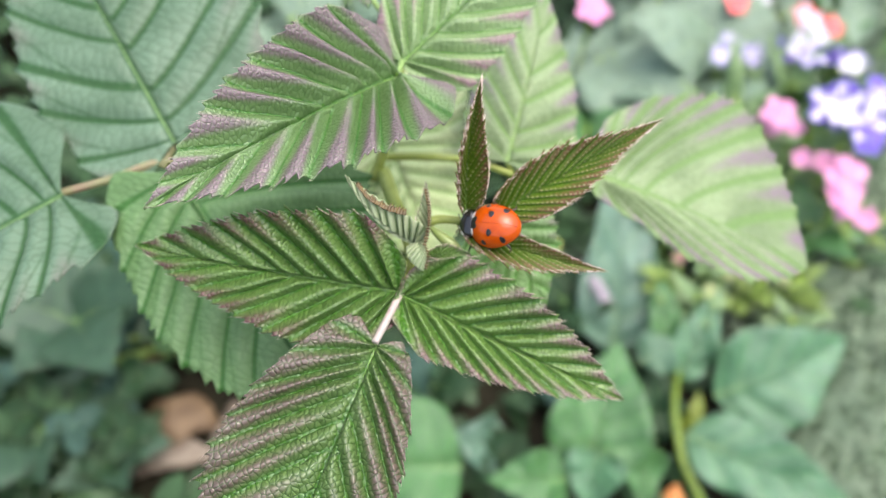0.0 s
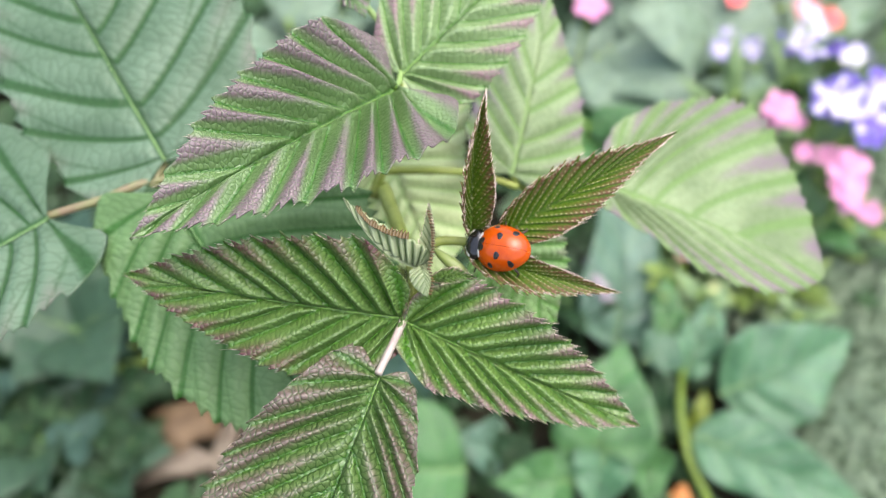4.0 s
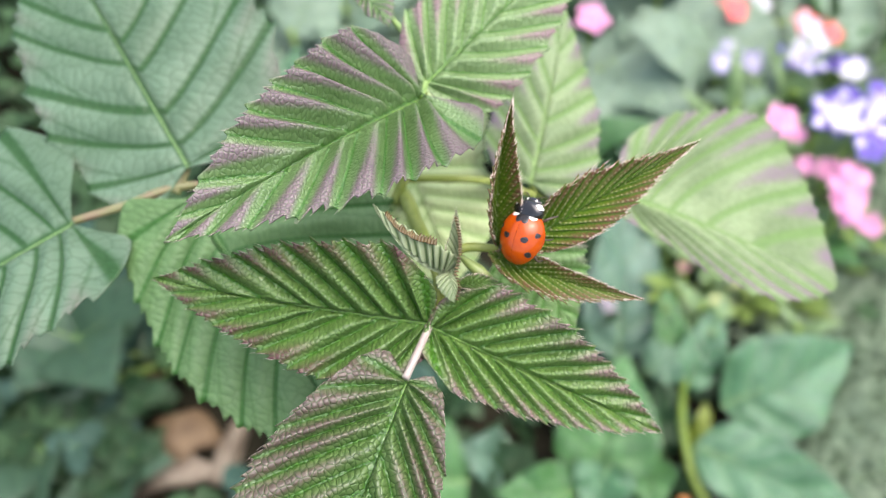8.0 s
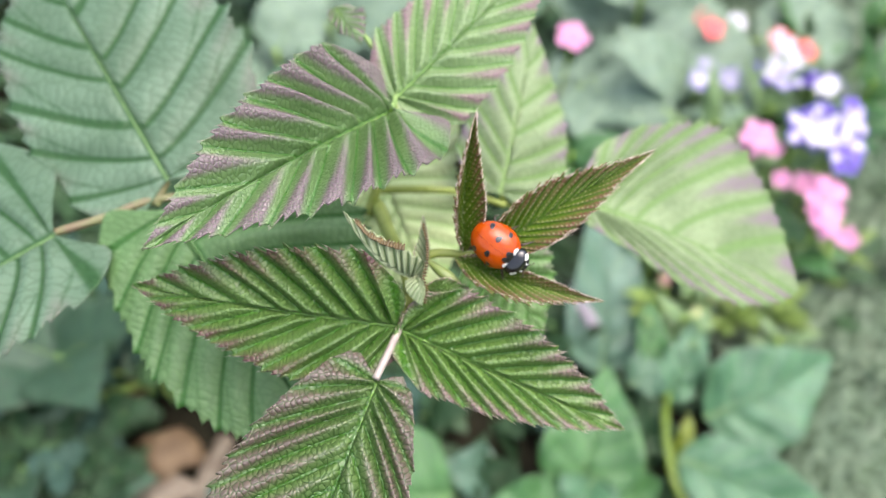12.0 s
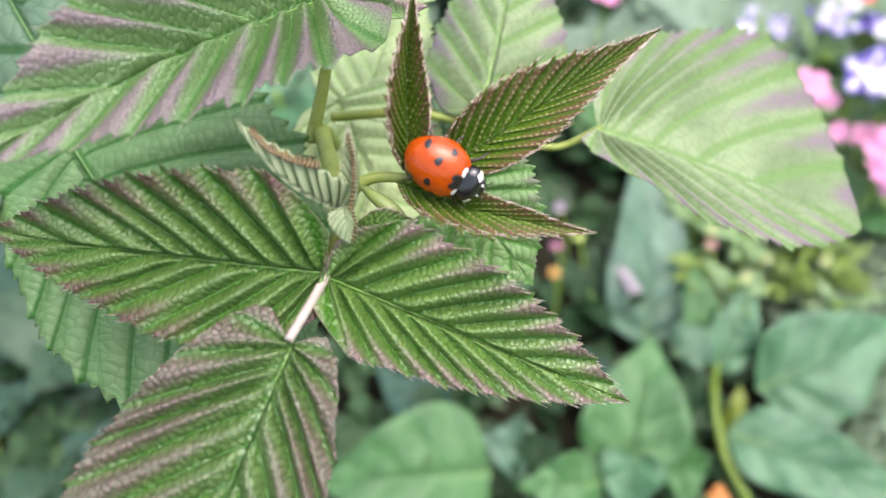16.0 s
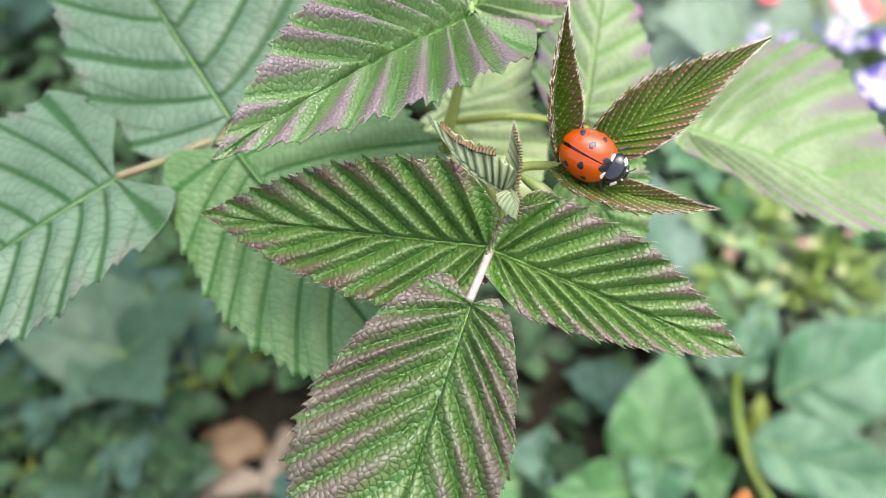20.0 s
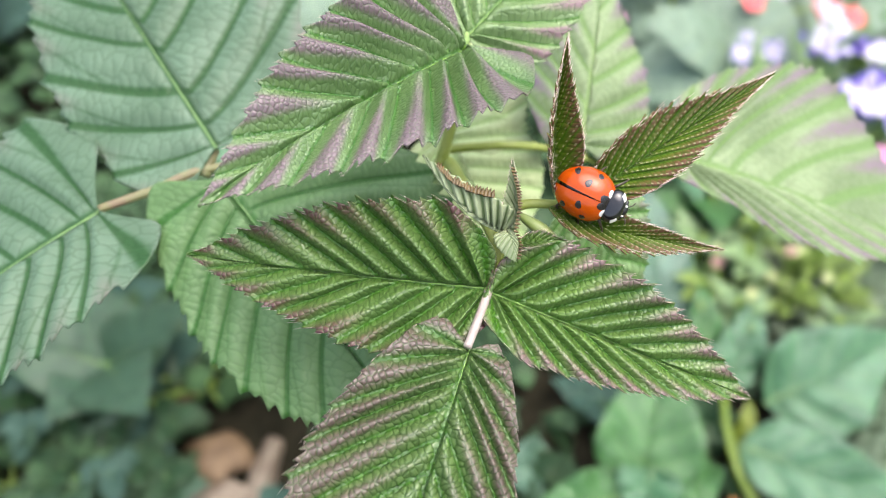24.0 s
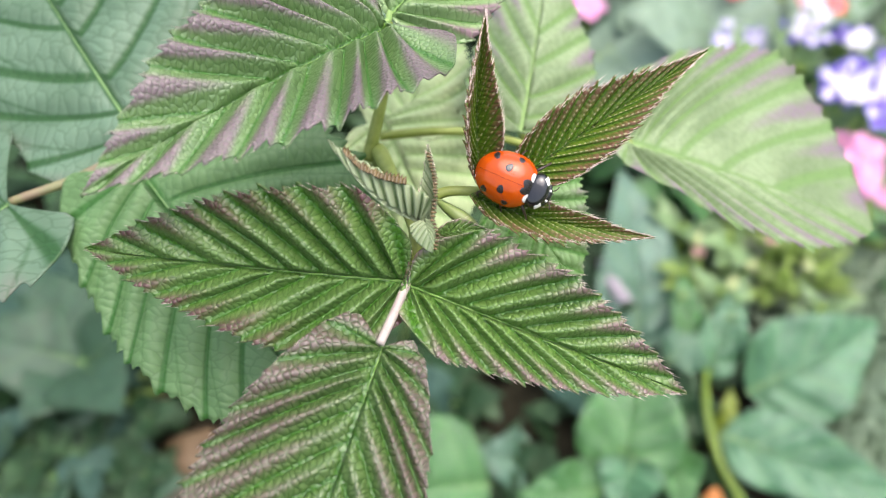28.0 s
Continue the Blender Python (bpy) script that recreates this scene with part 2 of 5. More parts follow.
# near-black green: shade low in the bed is put into this leaf colour
M_LOW = leaf_material("shaded_low_leaf", (0.018, 0.055, 0.02), (0.03, 0.072, 0.026), (0.065, 0.075, 0.030), 0.4, net=0.1, rough=0.45, relief=0.0001, gloss=0.25)
M_BRIGHT = leaf_material("yellow_green_leaf", (0.170, 0.270, 0.050), (0.210, 0.310, 0.070), (0.150, 0.230, 0.045), 0.3, net=0.1, rough=0.35, relief=0.0001)
M_TEALISH = leaf_material("grey_green_leaf", (0.095, 0.205, 0.125), (0.125, 0.235, 0.14), (0.070, 0.130, 0.090), 0.3, net=0.1, rough=0.28, relief=0.0002, gloss=0.9)
M_PALEBLUE = leaf_material("pale_bluish_leaf", (0.072, 0.205, 0.086), (0.1, 0.24, 0.105), (0.150, 0.250, 0.170), 0.3, net=0.1, rough=0.28, relief=0.0002, gloss=0.9)
M_MINT = leaf_material("pale_mint_leaf", (0.200, 0.310, 0.200), (0.240, 0.350, 0.225), (0.160, 0.260, 0.160), 0.3, net=0.1, rough=0.30, relief=0.0002)
M_FRESHER = leaf_material("fresh_bed_leaf", (0.200, 0.330, 0.130), (0.240, 0.370, 0.160), (0.180, 0.280, 0.110), 0.3, net=0.1, rough=0.35, relief=0.0001)
# bluish green darkened in the colour for shade behind the shoot
M_SHADE = leaf_material("shaded_bluish_leaf", (0.036, 0.086, 0.044), (0.05, 0.106, 0.054), (0.080, 0.110, 0.060), 0.3, net=0.1, rough=0.4, relief=0.0001, gloss=0.4)
M_CREAM = plain_material("cream_petal", (0.28, 0.32, 0.12), (0.38, 0.42, 0.20), 0.5, 120)
M_ROSE = plain_material("faded_rose_petal", (0.24, 0.12, 0.10), (0.32, 0.20, 0.16), 0.5, 120)
M_OLIVE = leaf_material("olive_yellow_leaf", (0.150, 0.215, 0.020), (0.190, 0.250, 0.030), (0.130, 0.180, 0.020), 0.3, net=0.1, rough=0.35, relief=0.0001)
M_OLIVE_STEM = plain_material("olive_yellow_stem", (0.10, 0.17, 0.016), (0.15, 0.225, 0.03), 0.4, 90)
M_ORANGE = plain_material("orange_petal_litter", (0.45, 0.16, 0.04), (0.60, 0.28, 0.09), 0.6, 80)
M_YOLK = plain_material("yellow_orange_petal", (0.26, 0.13, 0.012), (0.36, 0.21, 0.03), 0.5, 120)
M_PLUM = plain_material("magenta_petal", (0.16, 0.04, 0.09), (0.24, 0.08, 0.14), 0.5, 120)
M_LILAC = plain_material("lilac_petal", (0.17, 0.13, 0.18), (0.24, 0.2, 0.25), 0.5, 120)
M_FADED = plain_material("faded_white_petal", (0.22, 0.19, 0.21), (0.3, 0.27, 0.29), 0.5, 120)
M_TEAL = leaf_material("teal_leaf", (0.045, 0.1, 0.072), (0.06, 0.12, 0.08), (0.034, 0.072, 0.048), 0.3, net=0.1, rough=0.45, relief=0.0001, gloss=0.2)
M_STEM = plain_material("green_stem", (0.20, 0.26, 0.04), (0.29, 0.34, 0.08), 0.5, 400, relief=0.0001)
M_STALK = plain_material("pale_pink_stalk", (0.33, 0.27, 0.24), (0.43, 0.38, 0.33), 0.5, 500, relief=0.0001)
M_REDSTALK = plain_material("reddish_stalk", (0.20, 0.14, 0.09), (0.18, 0.20, 0.08), 0.5, 500, relief=0.0001)
M_RIB = plain_material("midrib_green", (0.13, 0.27, 0.03), (0.19, 0.33, 0.06), 0.5, 600)
M_DULLRIB = plain_material("midrib_dull", (0.11, 0.22, 0.06), (0.15, 0.27, 0.085), 0.5, 600)
M_PALERIB = plain_material("midrib_pale", (0.20, 0.33, 0.09), (0.26, 0.38, 0.13), 0.5, 600)
M_HAIR = plain_material("leaf_hair", (0.60, 0.46, 0.40), (0.72, 0.60, 0.54), 0.5, 600)
M_SOIL = plain_material("soil", (0.008, 0.008, 0.005), (0.024, 0.022, 0.014), 0.95, 60, 8, relief=0.004, spec=0.03)
M_BRIGHTSTEM = plain_material("bright_stem", (0.24, 0.38, 0.05), (0.33, 0.46, 0.08), 0.4, 90)
M_WOOD = plain_material("wood_chip", (0.07, 0.042, 0.018), (0.15, 0.10, 0.05), 0.7, 70, relief=0.0008)
M_DRY = plain_material("dry_leaf", (0.12, 0.09, 0.06), (0.22, 0.185, 0.135), 0.7, 50, relief=0.0005)
M_GRASS = plain_material("grass_blade", (0.14, 0.21, 0.13), (0.24, 0.31, 0.2), 0.5, 30)
M_PINK = plain_material("pink_petal", (0.5, 0.17, 0.33), (0.6, 0.28, 0.45), 0.5, 120)
M_WHITE = plain_material("white_petal", (0.5, 0.49, 0.54), (0.58, 0.57, 0.62), 0.5, 120)
M_PURPLE = plain_material("violet_petal", (0.08, 0.045, 0.34), (0.15, 0.1, 0.46), 0.5, 120)
M_RED = plain_material("coral_petal", (0.7, 0.07, 0.08), (0.78, 0.16, 0.16), 0.5, 120)
M_ELYTRA = plain_material("elytra_orange", (0.36, 0.046, 0.001), (0.43, 0.066, 0.002), 0.2, 900, coat=0.7, spec=0.15)
M_BLACK = plain_material("chitin_black", (0.004, 0.004, 0.005), (0.009, 0.008, 0.008), 0.16, 1500, spec=0.6, coat=0.6)
M_SPOT = plain_material("spot_black", (0.010, 0.008, 0.008), (0.018, 0.014, 0.013), 0.3, 1500, coat=0.2)
M_IVORY = plain_material("chitin_white", (0.74, 0.72, 0.66), (0.82, 0.80, 0.75), 0.3, 1500)
M_LEG = plain_material("leg_brown_black", (0.02, 0.013, 0.009), (0.06, 0.04, 0.025), 0.35, 1500)


# ---- building helpers ----
def link_mesh(name, verts, faces, mat, parent=None, label="", smooth=True):
    me = bpy.data.meshes.new(name)
    me.from_pydata([tuple(v) for v in verts], [], faces)
    me.update()
    if smooth:
        me.polygons.foreach_set("use_smooth", [True] * len(me.polygons))
    me.materials.append(mat)
    ob = new(name, me)
    ob.parent = parent
    if label:
        ob["label"] = label
    return ob


def thing(name, at, label, category, group="", kind=""):
    ob = new(name)
    ob.empty_display_size = 0.01
    ob.location = at
    return tagged(ob, label, category, group, kind)


def grid_faces(a, b, wrap=False):
    out = []
    for i in range(a - 1):
        for j in range(b if wrap else b - 1):
            k = (j + 1) % b
            out.append((i * b + j, i * b + k, (i + 1) * b + k, (i + 1) * b + j))
    return out


def tube(points, r0, r1, sides=8, steps=14, bulge=0.0):
    """Vertices and faces of a tapered tube along a smooth curve through the points."""
    pts = [Vector(p) for p in points]
    line = []
    for i in range(len(pts) - 1):
        p0, p1, p2, p3 = pts[max(0, i - 1)], pts[i], pts[i + 1], pts[min(len(pts) - 1, i + 2)]
        for k in range(steps):
            t = k / steps
            line.append(0.5 * ((2 * p1) + (p2 - p0) * t + (2 * p0 - 5 * p1 + 4 * p2 - p3) * t * t + (3 * p1 - p0 - 3 * p2 + p3) * t ** 3))
    line.append(pts[-1])
    verts = []
    ref = Vector((0.31, 0.2, 0.9))
    for i, c in enumerate(line):
        d = (line[min(i + 1, len(line) - 1)] - line[max(i - 1, 0)]).normalized()
        x = d.cross(ref).normalized()
        y = d.cross(x)
        f = i / (len(line) - 1)
        r = r0 + (r1 - r0) * f + bulge * math.sin(math.pi * f)
        for j in range(sides):
            a = 2 * math.pi * j / sides
            verts.append(c + x * (r * math.cos(a)) + y * (r * math.sin(a)))
    faces = grid_faces(len(line), sides, True)
    faces.append(tuple(range(sides - 1, -1, -1)))
    faces.append(tuple(range((len(line) - 1) * sides, len(line) * sides)))
    return verts, faces


def stalk(name, points, r0, r1, mat, parent, label="", sides=10):
    v, f = tube(points, r0, r1, sides)
    inv = parent.matrix_basis.inverted()
    return link_mesh(name, [inv @ p for p in v], f, mat, parent, label)


# leaf blades by their side veins
STEPS = (0, .04, .08, .17, .25, .33, .42, .50, .58, .67, .75, .83, .92, 1.0)
SHAPES = {
    # side vein by side vein: where it starts along the midrib, where it ends, and the half width there
    "ovate": ((0, 0, .005, .02, .06, .12, .19, .27, .36, .45, .56, .69, .83, 1.0), (0, -.01, .10, .20, .29, .385, .465, .55, .63, .71, .79, .87, .94, 1.0),
              (0, .50, .90, 1.0, .98, .93, .86, .77, .66, .54, .40, .25, .105, 0)),
    "fan": ((0, 0, .002, .01, .03, .07, .12, .19, .27, .37, .48, .62, .79, 1.0), (0, -.045, -.02, .09, .21, .33, .44, .54, .64, .73, .81, .88, .945, 1.0),
            (0, .25, .42, .64, .80, .91, .98, 1.0, .97, .88, .72, .52, .28, 0)),
    "palm": ((0, 0, 0, .004, .010, .022, .042, .075, .125, .195, .295, .44, .66, 1.0), (0, -.045, -.02, .09, .21, .33, .44, .54, .64, .73, .81, .88, .945, 1.0),
             (0, .25, .42, .64, .80, .91, .98, 1.0, .97, .88, .72, .52, .28, 0)),
    "round": ((0, 0, .005, .025, .07, .13, .21, .30, .39, .48, .58, .70, .84, 1.0), (0, -.03, .06, .16, .27, .38, .48, .58, .67, .75, .82, .89, .95, 1.0),
              (0, .48, .78, .91, .98, 1.0, .97, .91, .82, .70, .56, .40, .21, 0)),
    "narrow": ((0, .005, .01, .03, .07, .13, .20, .28, .37, .46, .57, .69, .83, 1.0), (0, .04, .08, .16, .25, .35, .44, .53, .62, .71, .79, .87, .94, 1.0),
               (0, .25, .45, .70, .88, .97, 1.0, .95, .83, .66, .47, .28, .12, 0)),
    "lance": ((0, .005, .01, .03, .07, .13, .20, .28, .37, .46, .57, .69, .83, 1.0), (0, .04, .08, .16, .25, .35, .44, .53, .62, .71, .79, .87, .94, 1.0),
              (0, .30, .52, .80, .95, 1.0, .95, .84, .68, .49, .32, .19, .085, 0)),
    "smooth": ((0, .01, .02, .05, .10, .17, .25, .34, .44, .54, .65, .77, .89, 1.0), (0, .03, .07, .15, .25, .36, .46, .56, .66, .75, .83, .90, .96, 1.0),
               (0, .40, .70, .94, 1.0, .97, .89, .77, .62, .46, .31, .18, .075, 0)),
}


def smooth_table(xs, ys, x):
    """Cubic reading of a small table."""
    xs, ys = np.array(xs), np.array(ys)
    g = np.gradient(ys, xs)
    i = np.clip(np.searchsorted(xs, x, side="right") - 1, 0, len(xs) - 2)
    h = xs[i + 1] - xs[i]
    t = (x - xs[i]) / h
    return ((2 * t ** 3 - 3 * t ** 2 + 1) * ys[i] + (t ** 3 - 2 * t ** 2 + t) * h * g[i] + (-2 * t ** 3 + 3 * t ** 2) * ys[i + 1] + (t ** 3 - t ** 2) * h * g[i + 1])


TOWARDS = Vector((0, -0.574, 0.819))


def leaf(parent, base, tip, left, right, mat, label="", arch=0.0, shape="ovate", veins=9, pleat=0.0006, teeth=0.12, sag=1.1, crest=0.8, lobe=(0.0, 0.0),
         droop=0.0, wave=0.0005, seed=1, fine=14, across=22, thick=0.00013, rib=0.00032, rib_mat=None, hairs=0, fuzz=1.0, forward=0.26, rib_sunk=0.6, name="leaf"):
    """One leaf blade from its base, tip and the widest points of its two sides (metres)."""
    rnd = np.random.RandomState(seed)
    B, T, Lp, Rp = (Vector(q) for q in (base, tip, left, right))
    ax = T - B
    length = ax.length
    ax.normalize()
    oL, oR = (q - B - ax * (q - B).dot(ax) for q in (Lp, Rp))
    lat = oR - oL
    lat = (lat - ax * lat.dot(ax)).normalized()
    nor = lat.cross(ax).normalized()
    if nor.dot(TOWARDS) < 0:
        nor = -nor
    wide = (max(0.0004, -oL.dot(lat)), max(0.0004, oR.dot(lat)))
    high = (oL.dot(nor), oR.dot(nor))
    ns = veins * fine
    q = np.linspace(0, 1, ns + 1)
    s, e, w = (smooth_table(STEPS, row, q) for row in SHAPES[shape])
    w = np.maximum(0, w)
    j = np.arange(-across, across + 1) / across
    v = np.sign(j) * np.abs(j) ** 0.9
    S, V = np.meshgrid(s, v, indexing="ij")
    Q = np.repeat(q[:, None], len(v), 1)
    Eg, Wg = np.repeat(e[:, None], len(v), 1), np.repeat(w[:, None], len(v), 1)
    A = np.abs(V)
    side = (V > 0).astype(float)
    Eg = Eg - np.where(side > 0, lobe[1], lobe[0]) * np.exp(-((Q - 0.06) / 0.07) ** 2) * np.clip(Q * 25, 0, 1)
    ph = veins * Q + 0.28 * side + 0.10 * np.sin(9 * Q + seed + 1.7 * side) + 0.05 * np.sin(23 * Q + 2 * seed)
    # a large tooth where each side vein ends and smaller ones between
    f1, f2 = ph - np.floor(ph), 3 * ph - np.floor(3 * ph)
    near = np.where(f1 > 0.5, f1, f1 + 1)
    large = np.clip(np.where(near < 1, 1 - (1 - near) / 0.36, 1 - (near - 1) / 0.15), 0, 1) ** 1.2
    less = np.where(f2 < 0.7, f2 / 0.7, (1 - f2) / 0.3)
    jag = rnd.uniform(0.6, 1.3, size=400)[np.clip((3 * ph).astype(int), 0, 399)]
    tooth = teeth * (0.65 * large + 0.85 * less ** 1.3 * jag - 0.45) * np.clip(Wg * 3, 0, 1) * np.clip((1 - Q) * 8, 0, 1) * np.clip(Q * 26 - 0.6, 0, 1)
    edge = A ** 10
    X = S + (Eg - S) * A ** sag + edge * tooth * forward
    width = np.where(side > 0, wide[1], wide[0])
    Y = np.sign(V) * Wg * width * (A + edge * tooth)
    hs = np.where(side > 0, high[1], high[0]) - arch * 0.95
    ridge = (0.5 - 0.5 * np.cos(2 * math.pi * ph)) ** crest
    Z = arch * 4 * X * (1 - X) + hs * Wg * A ** 1.25 - droop * np.maximum(X, 0) ** 2.2
    Z = Z + pleat * (ridge - 0.5) * np.clip(A / 0.14, 0, 1) * (0.25 + 0.75 * Wg) * np.clip(Q * 9, 0.1, 1) * (1 - 0.55 * A ** 5)
    Z = Z - 0.5 * pleat * np.exp(-(A / 0.05) ** 2) * np.clip(Wg * 2, 0, 1)
    k = rnd.uniform(0, 6.28, 3)
    Z = Z + wave * Wg * (np.sin(9 * X + k[0] + 2 * V) * A + 0.6 * np.sin(17 * X + k[1] - 3 * V) * A ** 2)
    pos = np.array(B)[None, None] + X[..., None] * length * np.array(ax) + Y[..., None] * np.array(lat) + Z[..., None] * np.array(nor)
    inv = np.array(parent.matrix_basis.inverted())
    flat = pos.reshape(-1, 3) @ inv[:3, :3].T + inv[:3, 3]
    faces = grid_faces(ns + 1, len(v))
    ob = link_mesh(name, flat, faces, mat, parent, label)
    me = ob.data
    idx = np.empty(len(me.loops), dtype=np.int32)
    me.loops.foreach_get("vertex_index", idx)
    uvl = me.uv_layers.new(name="vein")
    data = np.stack([ph.reshape(-1)[idx], V.reshape(-1)[idx]], 1).astype(np.float32)
    uvl.data.foreach_set("uv", data.reshape(-1))
    # second-order vein net: millimetres across and along the side veins of each half
    lean = math.atan2(float(np.mean(wide)), 0.32 * length)
    fx, fy = X * length * 1000, np.abs(Y) * 1000
    ul = me.uv_layers.new(name="flat")
    data = np.stack([(fx * math.sin(lean) - fy * math.cos(lean) + 40 * side).reshape(-1)[idx], (fx * math.cos(lean) + fy * math.sin(lean)).reshape(-1)[idx]], 1).astype(np.float32)
    ul.data.foreach_set("uv", data.reshape(-1))
    if thick:
        so = ob.modifiers.new("thickness", "SOLIDIFY")
        so.thickness, so.offset = thick, -1 if me.polygons[len(me.polygons) // 2].normal.dot(inv_dir(parent, nor)) > 0 else 1
    if rib:
        mid = [Vector(flat[i * len(v) + across]) for i in range(0, int(ns * 0.97), max(1, ns // 14))]
        nn = inv_dir(parent, nor)
        vv, ff = tube([q - nn * rib * rib_sunk for q in mid], rib, rib * 0.3, 6, 3)
        link_mesh("midrib", vv, ff, rib_mat or M_RIB, ob)
    if hairs:
        hv, hf = [], []
        P3 = pos
        for c, sgn in ((0, -1), (len(v) - 1, 1)):
            for i in range(4, ns - 3):
                if rnd.rand() > hairs:
                    continue
                p = Vector(P3[i, c])
                out = (Vector(P3[i, c]) - Vector(P3[i, c - sgn])).normalized()
                d = (out * 0.5 + ax * rnd.uniform(0.4, 1.0) + nor * rnd.uniform(-0.1, 0.5)).normalized() * rnd.uniform(0.0003, 0.0008) * fuzz
                q = d.cross(nor).normalized() * 0.000022 * fuzz
                b = len(hv)
                hv += [p - q, p + q, p + d, p + nor * 0.000026 * fuzz]
                hf += [(b, b + 1, b + 2), (b + 1, b + 3, b + 2), (b + 3, b, b + 2)]
        if hv:
            m = parent.matrix_basis.inverted()
            h = link_mesh("margin_hairs", [m @ p for p in hv], hf, M_HAIR, ob, "fine pale hairs along the leaf margin")
            h["kind"] = "stuff"
    return ob


def inv_dir(parent, d):
    return (parent.matrix_basis.inverted().to_3x3() @ d).normalized()


# ---- ground ----
def ground():
    n = 70
    c = np.linspace(-1, 1, n)
    c = np.sign(c) * np.abs(c) ** 3 * 60
    verts = [(x, y + 0.3, 0.008 * noise.noise((x * 9, y * 9, 0)) + 0.003 * noise.noise((x * 40, y * 40, 3)) if abs(x) < 3 and abs(y) < 3 else 0.0) for x in c for y in c]
    ob = link_mesh("ground", verts, grid_faces(n, n), M_SOIL)
    tagged(ob, "dark moist garden soil between the plants", "ground", kind="structure")


ground()

# ---- the raspberry shoot ----
cane = thing("raspberry_plant", (-0.041, 0.260, 0.000), "young raspberry shoot with serrated purple-edged leaves in soil", "plant")


def shoot():
    # folded young leaflets round the ladybird
    leaf(cane, (0.0027, 0.0505, 0.4040), (0.0042, 0.0606, 0.4160), (0.0017, 0.0513, 0.4113), (0.0046, 0.0529, 0.4112), M_YOUNG, "narrow folded young olive-green leaflet with reddish edges",
         shape="lance", veins=15, pleat=0.0004, teeth=0.16, arch=-0.0012, wave=0.0001, seed=3, fine=12, across=16, hairs=0.5, fuzz=1.3, rib=0.00014)
    leaf(cane, (0.0049, 0.0502, 0.4038), (0.0248, 0.0592, 0.4110), (0.0119, 0.0545, 0.4111), (0.0130, 0.0504, 0.4058), M_YOUNG, "pleated young olive-green leaflet with reddish-brown edges",
         shape="lance", veins=16, pleat=0.0005, teeth=0.15, arch=-0.0005, wave=0.0002, seed=4, fine=12, across=20, hairs=0.5, fuzz=1.3, rib=0.00014)
    leaf(cane, (0.0017, 0.0493, 0.4044), (0.0184, 0.0450, 0.4014), (0.0099, 0.0478, 0.4040), (0.0073, 0.0438, 0.4042), M_YOUNG, "small folded young leaflet with reddish edges",
         shape="lance", veins=14, pleat=0.0005, teeth=0.14, arch=-0.001, wave=0.0002, seed=5, fine=12, across=18, hairs=0.5, fuzz=1.3, rib=0.00014)
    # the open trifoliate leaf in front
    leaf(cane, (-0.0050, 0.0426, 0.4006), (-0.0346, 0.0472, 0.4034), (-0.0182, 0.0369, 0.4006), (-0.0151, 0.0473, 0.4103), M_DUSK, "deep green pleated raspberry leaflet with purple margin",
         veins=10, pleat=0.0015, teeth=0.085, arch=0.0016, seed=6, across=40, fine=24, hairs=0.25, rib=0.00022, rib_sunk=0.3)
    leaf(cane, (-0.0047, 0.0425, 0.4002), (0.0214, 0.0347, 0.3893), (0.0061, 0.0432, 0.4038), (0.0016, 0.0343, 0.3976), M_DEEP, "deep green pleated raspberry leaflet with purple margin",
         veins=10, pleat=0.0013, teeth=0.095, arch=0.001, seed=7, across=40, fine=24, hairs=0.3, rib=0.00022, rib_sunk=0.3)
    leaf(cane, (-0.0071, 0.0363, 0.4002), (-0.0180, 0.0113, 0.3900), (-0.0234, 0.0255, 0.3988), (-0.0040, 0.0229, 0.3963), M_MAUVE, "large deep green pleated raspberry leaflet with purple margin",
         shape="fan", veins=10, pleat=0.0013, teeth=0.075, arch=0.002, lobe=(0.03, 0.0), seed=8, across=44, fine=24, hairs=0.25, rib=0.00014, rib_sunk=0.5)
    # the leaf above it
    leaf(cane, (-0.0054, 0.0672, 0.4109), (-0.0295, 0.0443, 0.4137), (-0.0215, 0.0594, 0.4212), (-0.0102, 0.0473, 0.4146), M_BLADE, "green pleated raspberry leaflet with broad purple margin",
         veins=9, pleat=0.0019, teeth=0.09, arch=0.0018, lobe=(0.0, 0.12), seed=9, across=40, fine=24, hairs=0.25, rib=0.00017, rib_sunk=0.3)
    leaf(cane, (-0.0052, 0.0705, 0.4095), (0.0166, 0.0916, 0.4170), (-0.0019, 0.0833, 0.4160), (0.0090, 0.0739, 0.4094), M_RIM, "light green raspberry leaflet with purple margin",
         veins=9, pleat=0.0009, teeth=0.075, arch=0.001, seed=10, across=30, fine=20)
    leaf(cane, (-0.0132, 0.0853, 0.4125), (-0.0095, 0.0787, 0.4116), (-0.0124, 0.0806, 0.4117), (-0.0085, 0.0832, 0.4123), M_BLADE, "small green raspberry leaflet with purple margin", veins=7, pleat=0.0004, seed=11, across=12)
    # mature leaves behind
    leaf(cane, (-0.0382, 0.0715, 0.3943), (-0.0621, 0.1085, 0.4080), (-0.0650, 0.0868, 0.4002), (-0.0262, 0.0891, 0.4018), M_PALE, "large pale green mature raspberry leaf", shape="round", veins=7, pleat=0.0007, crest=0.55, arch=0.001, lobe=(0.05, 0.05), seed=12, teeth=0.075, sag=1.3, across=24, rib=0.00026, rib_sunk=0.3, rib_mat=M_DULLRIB)
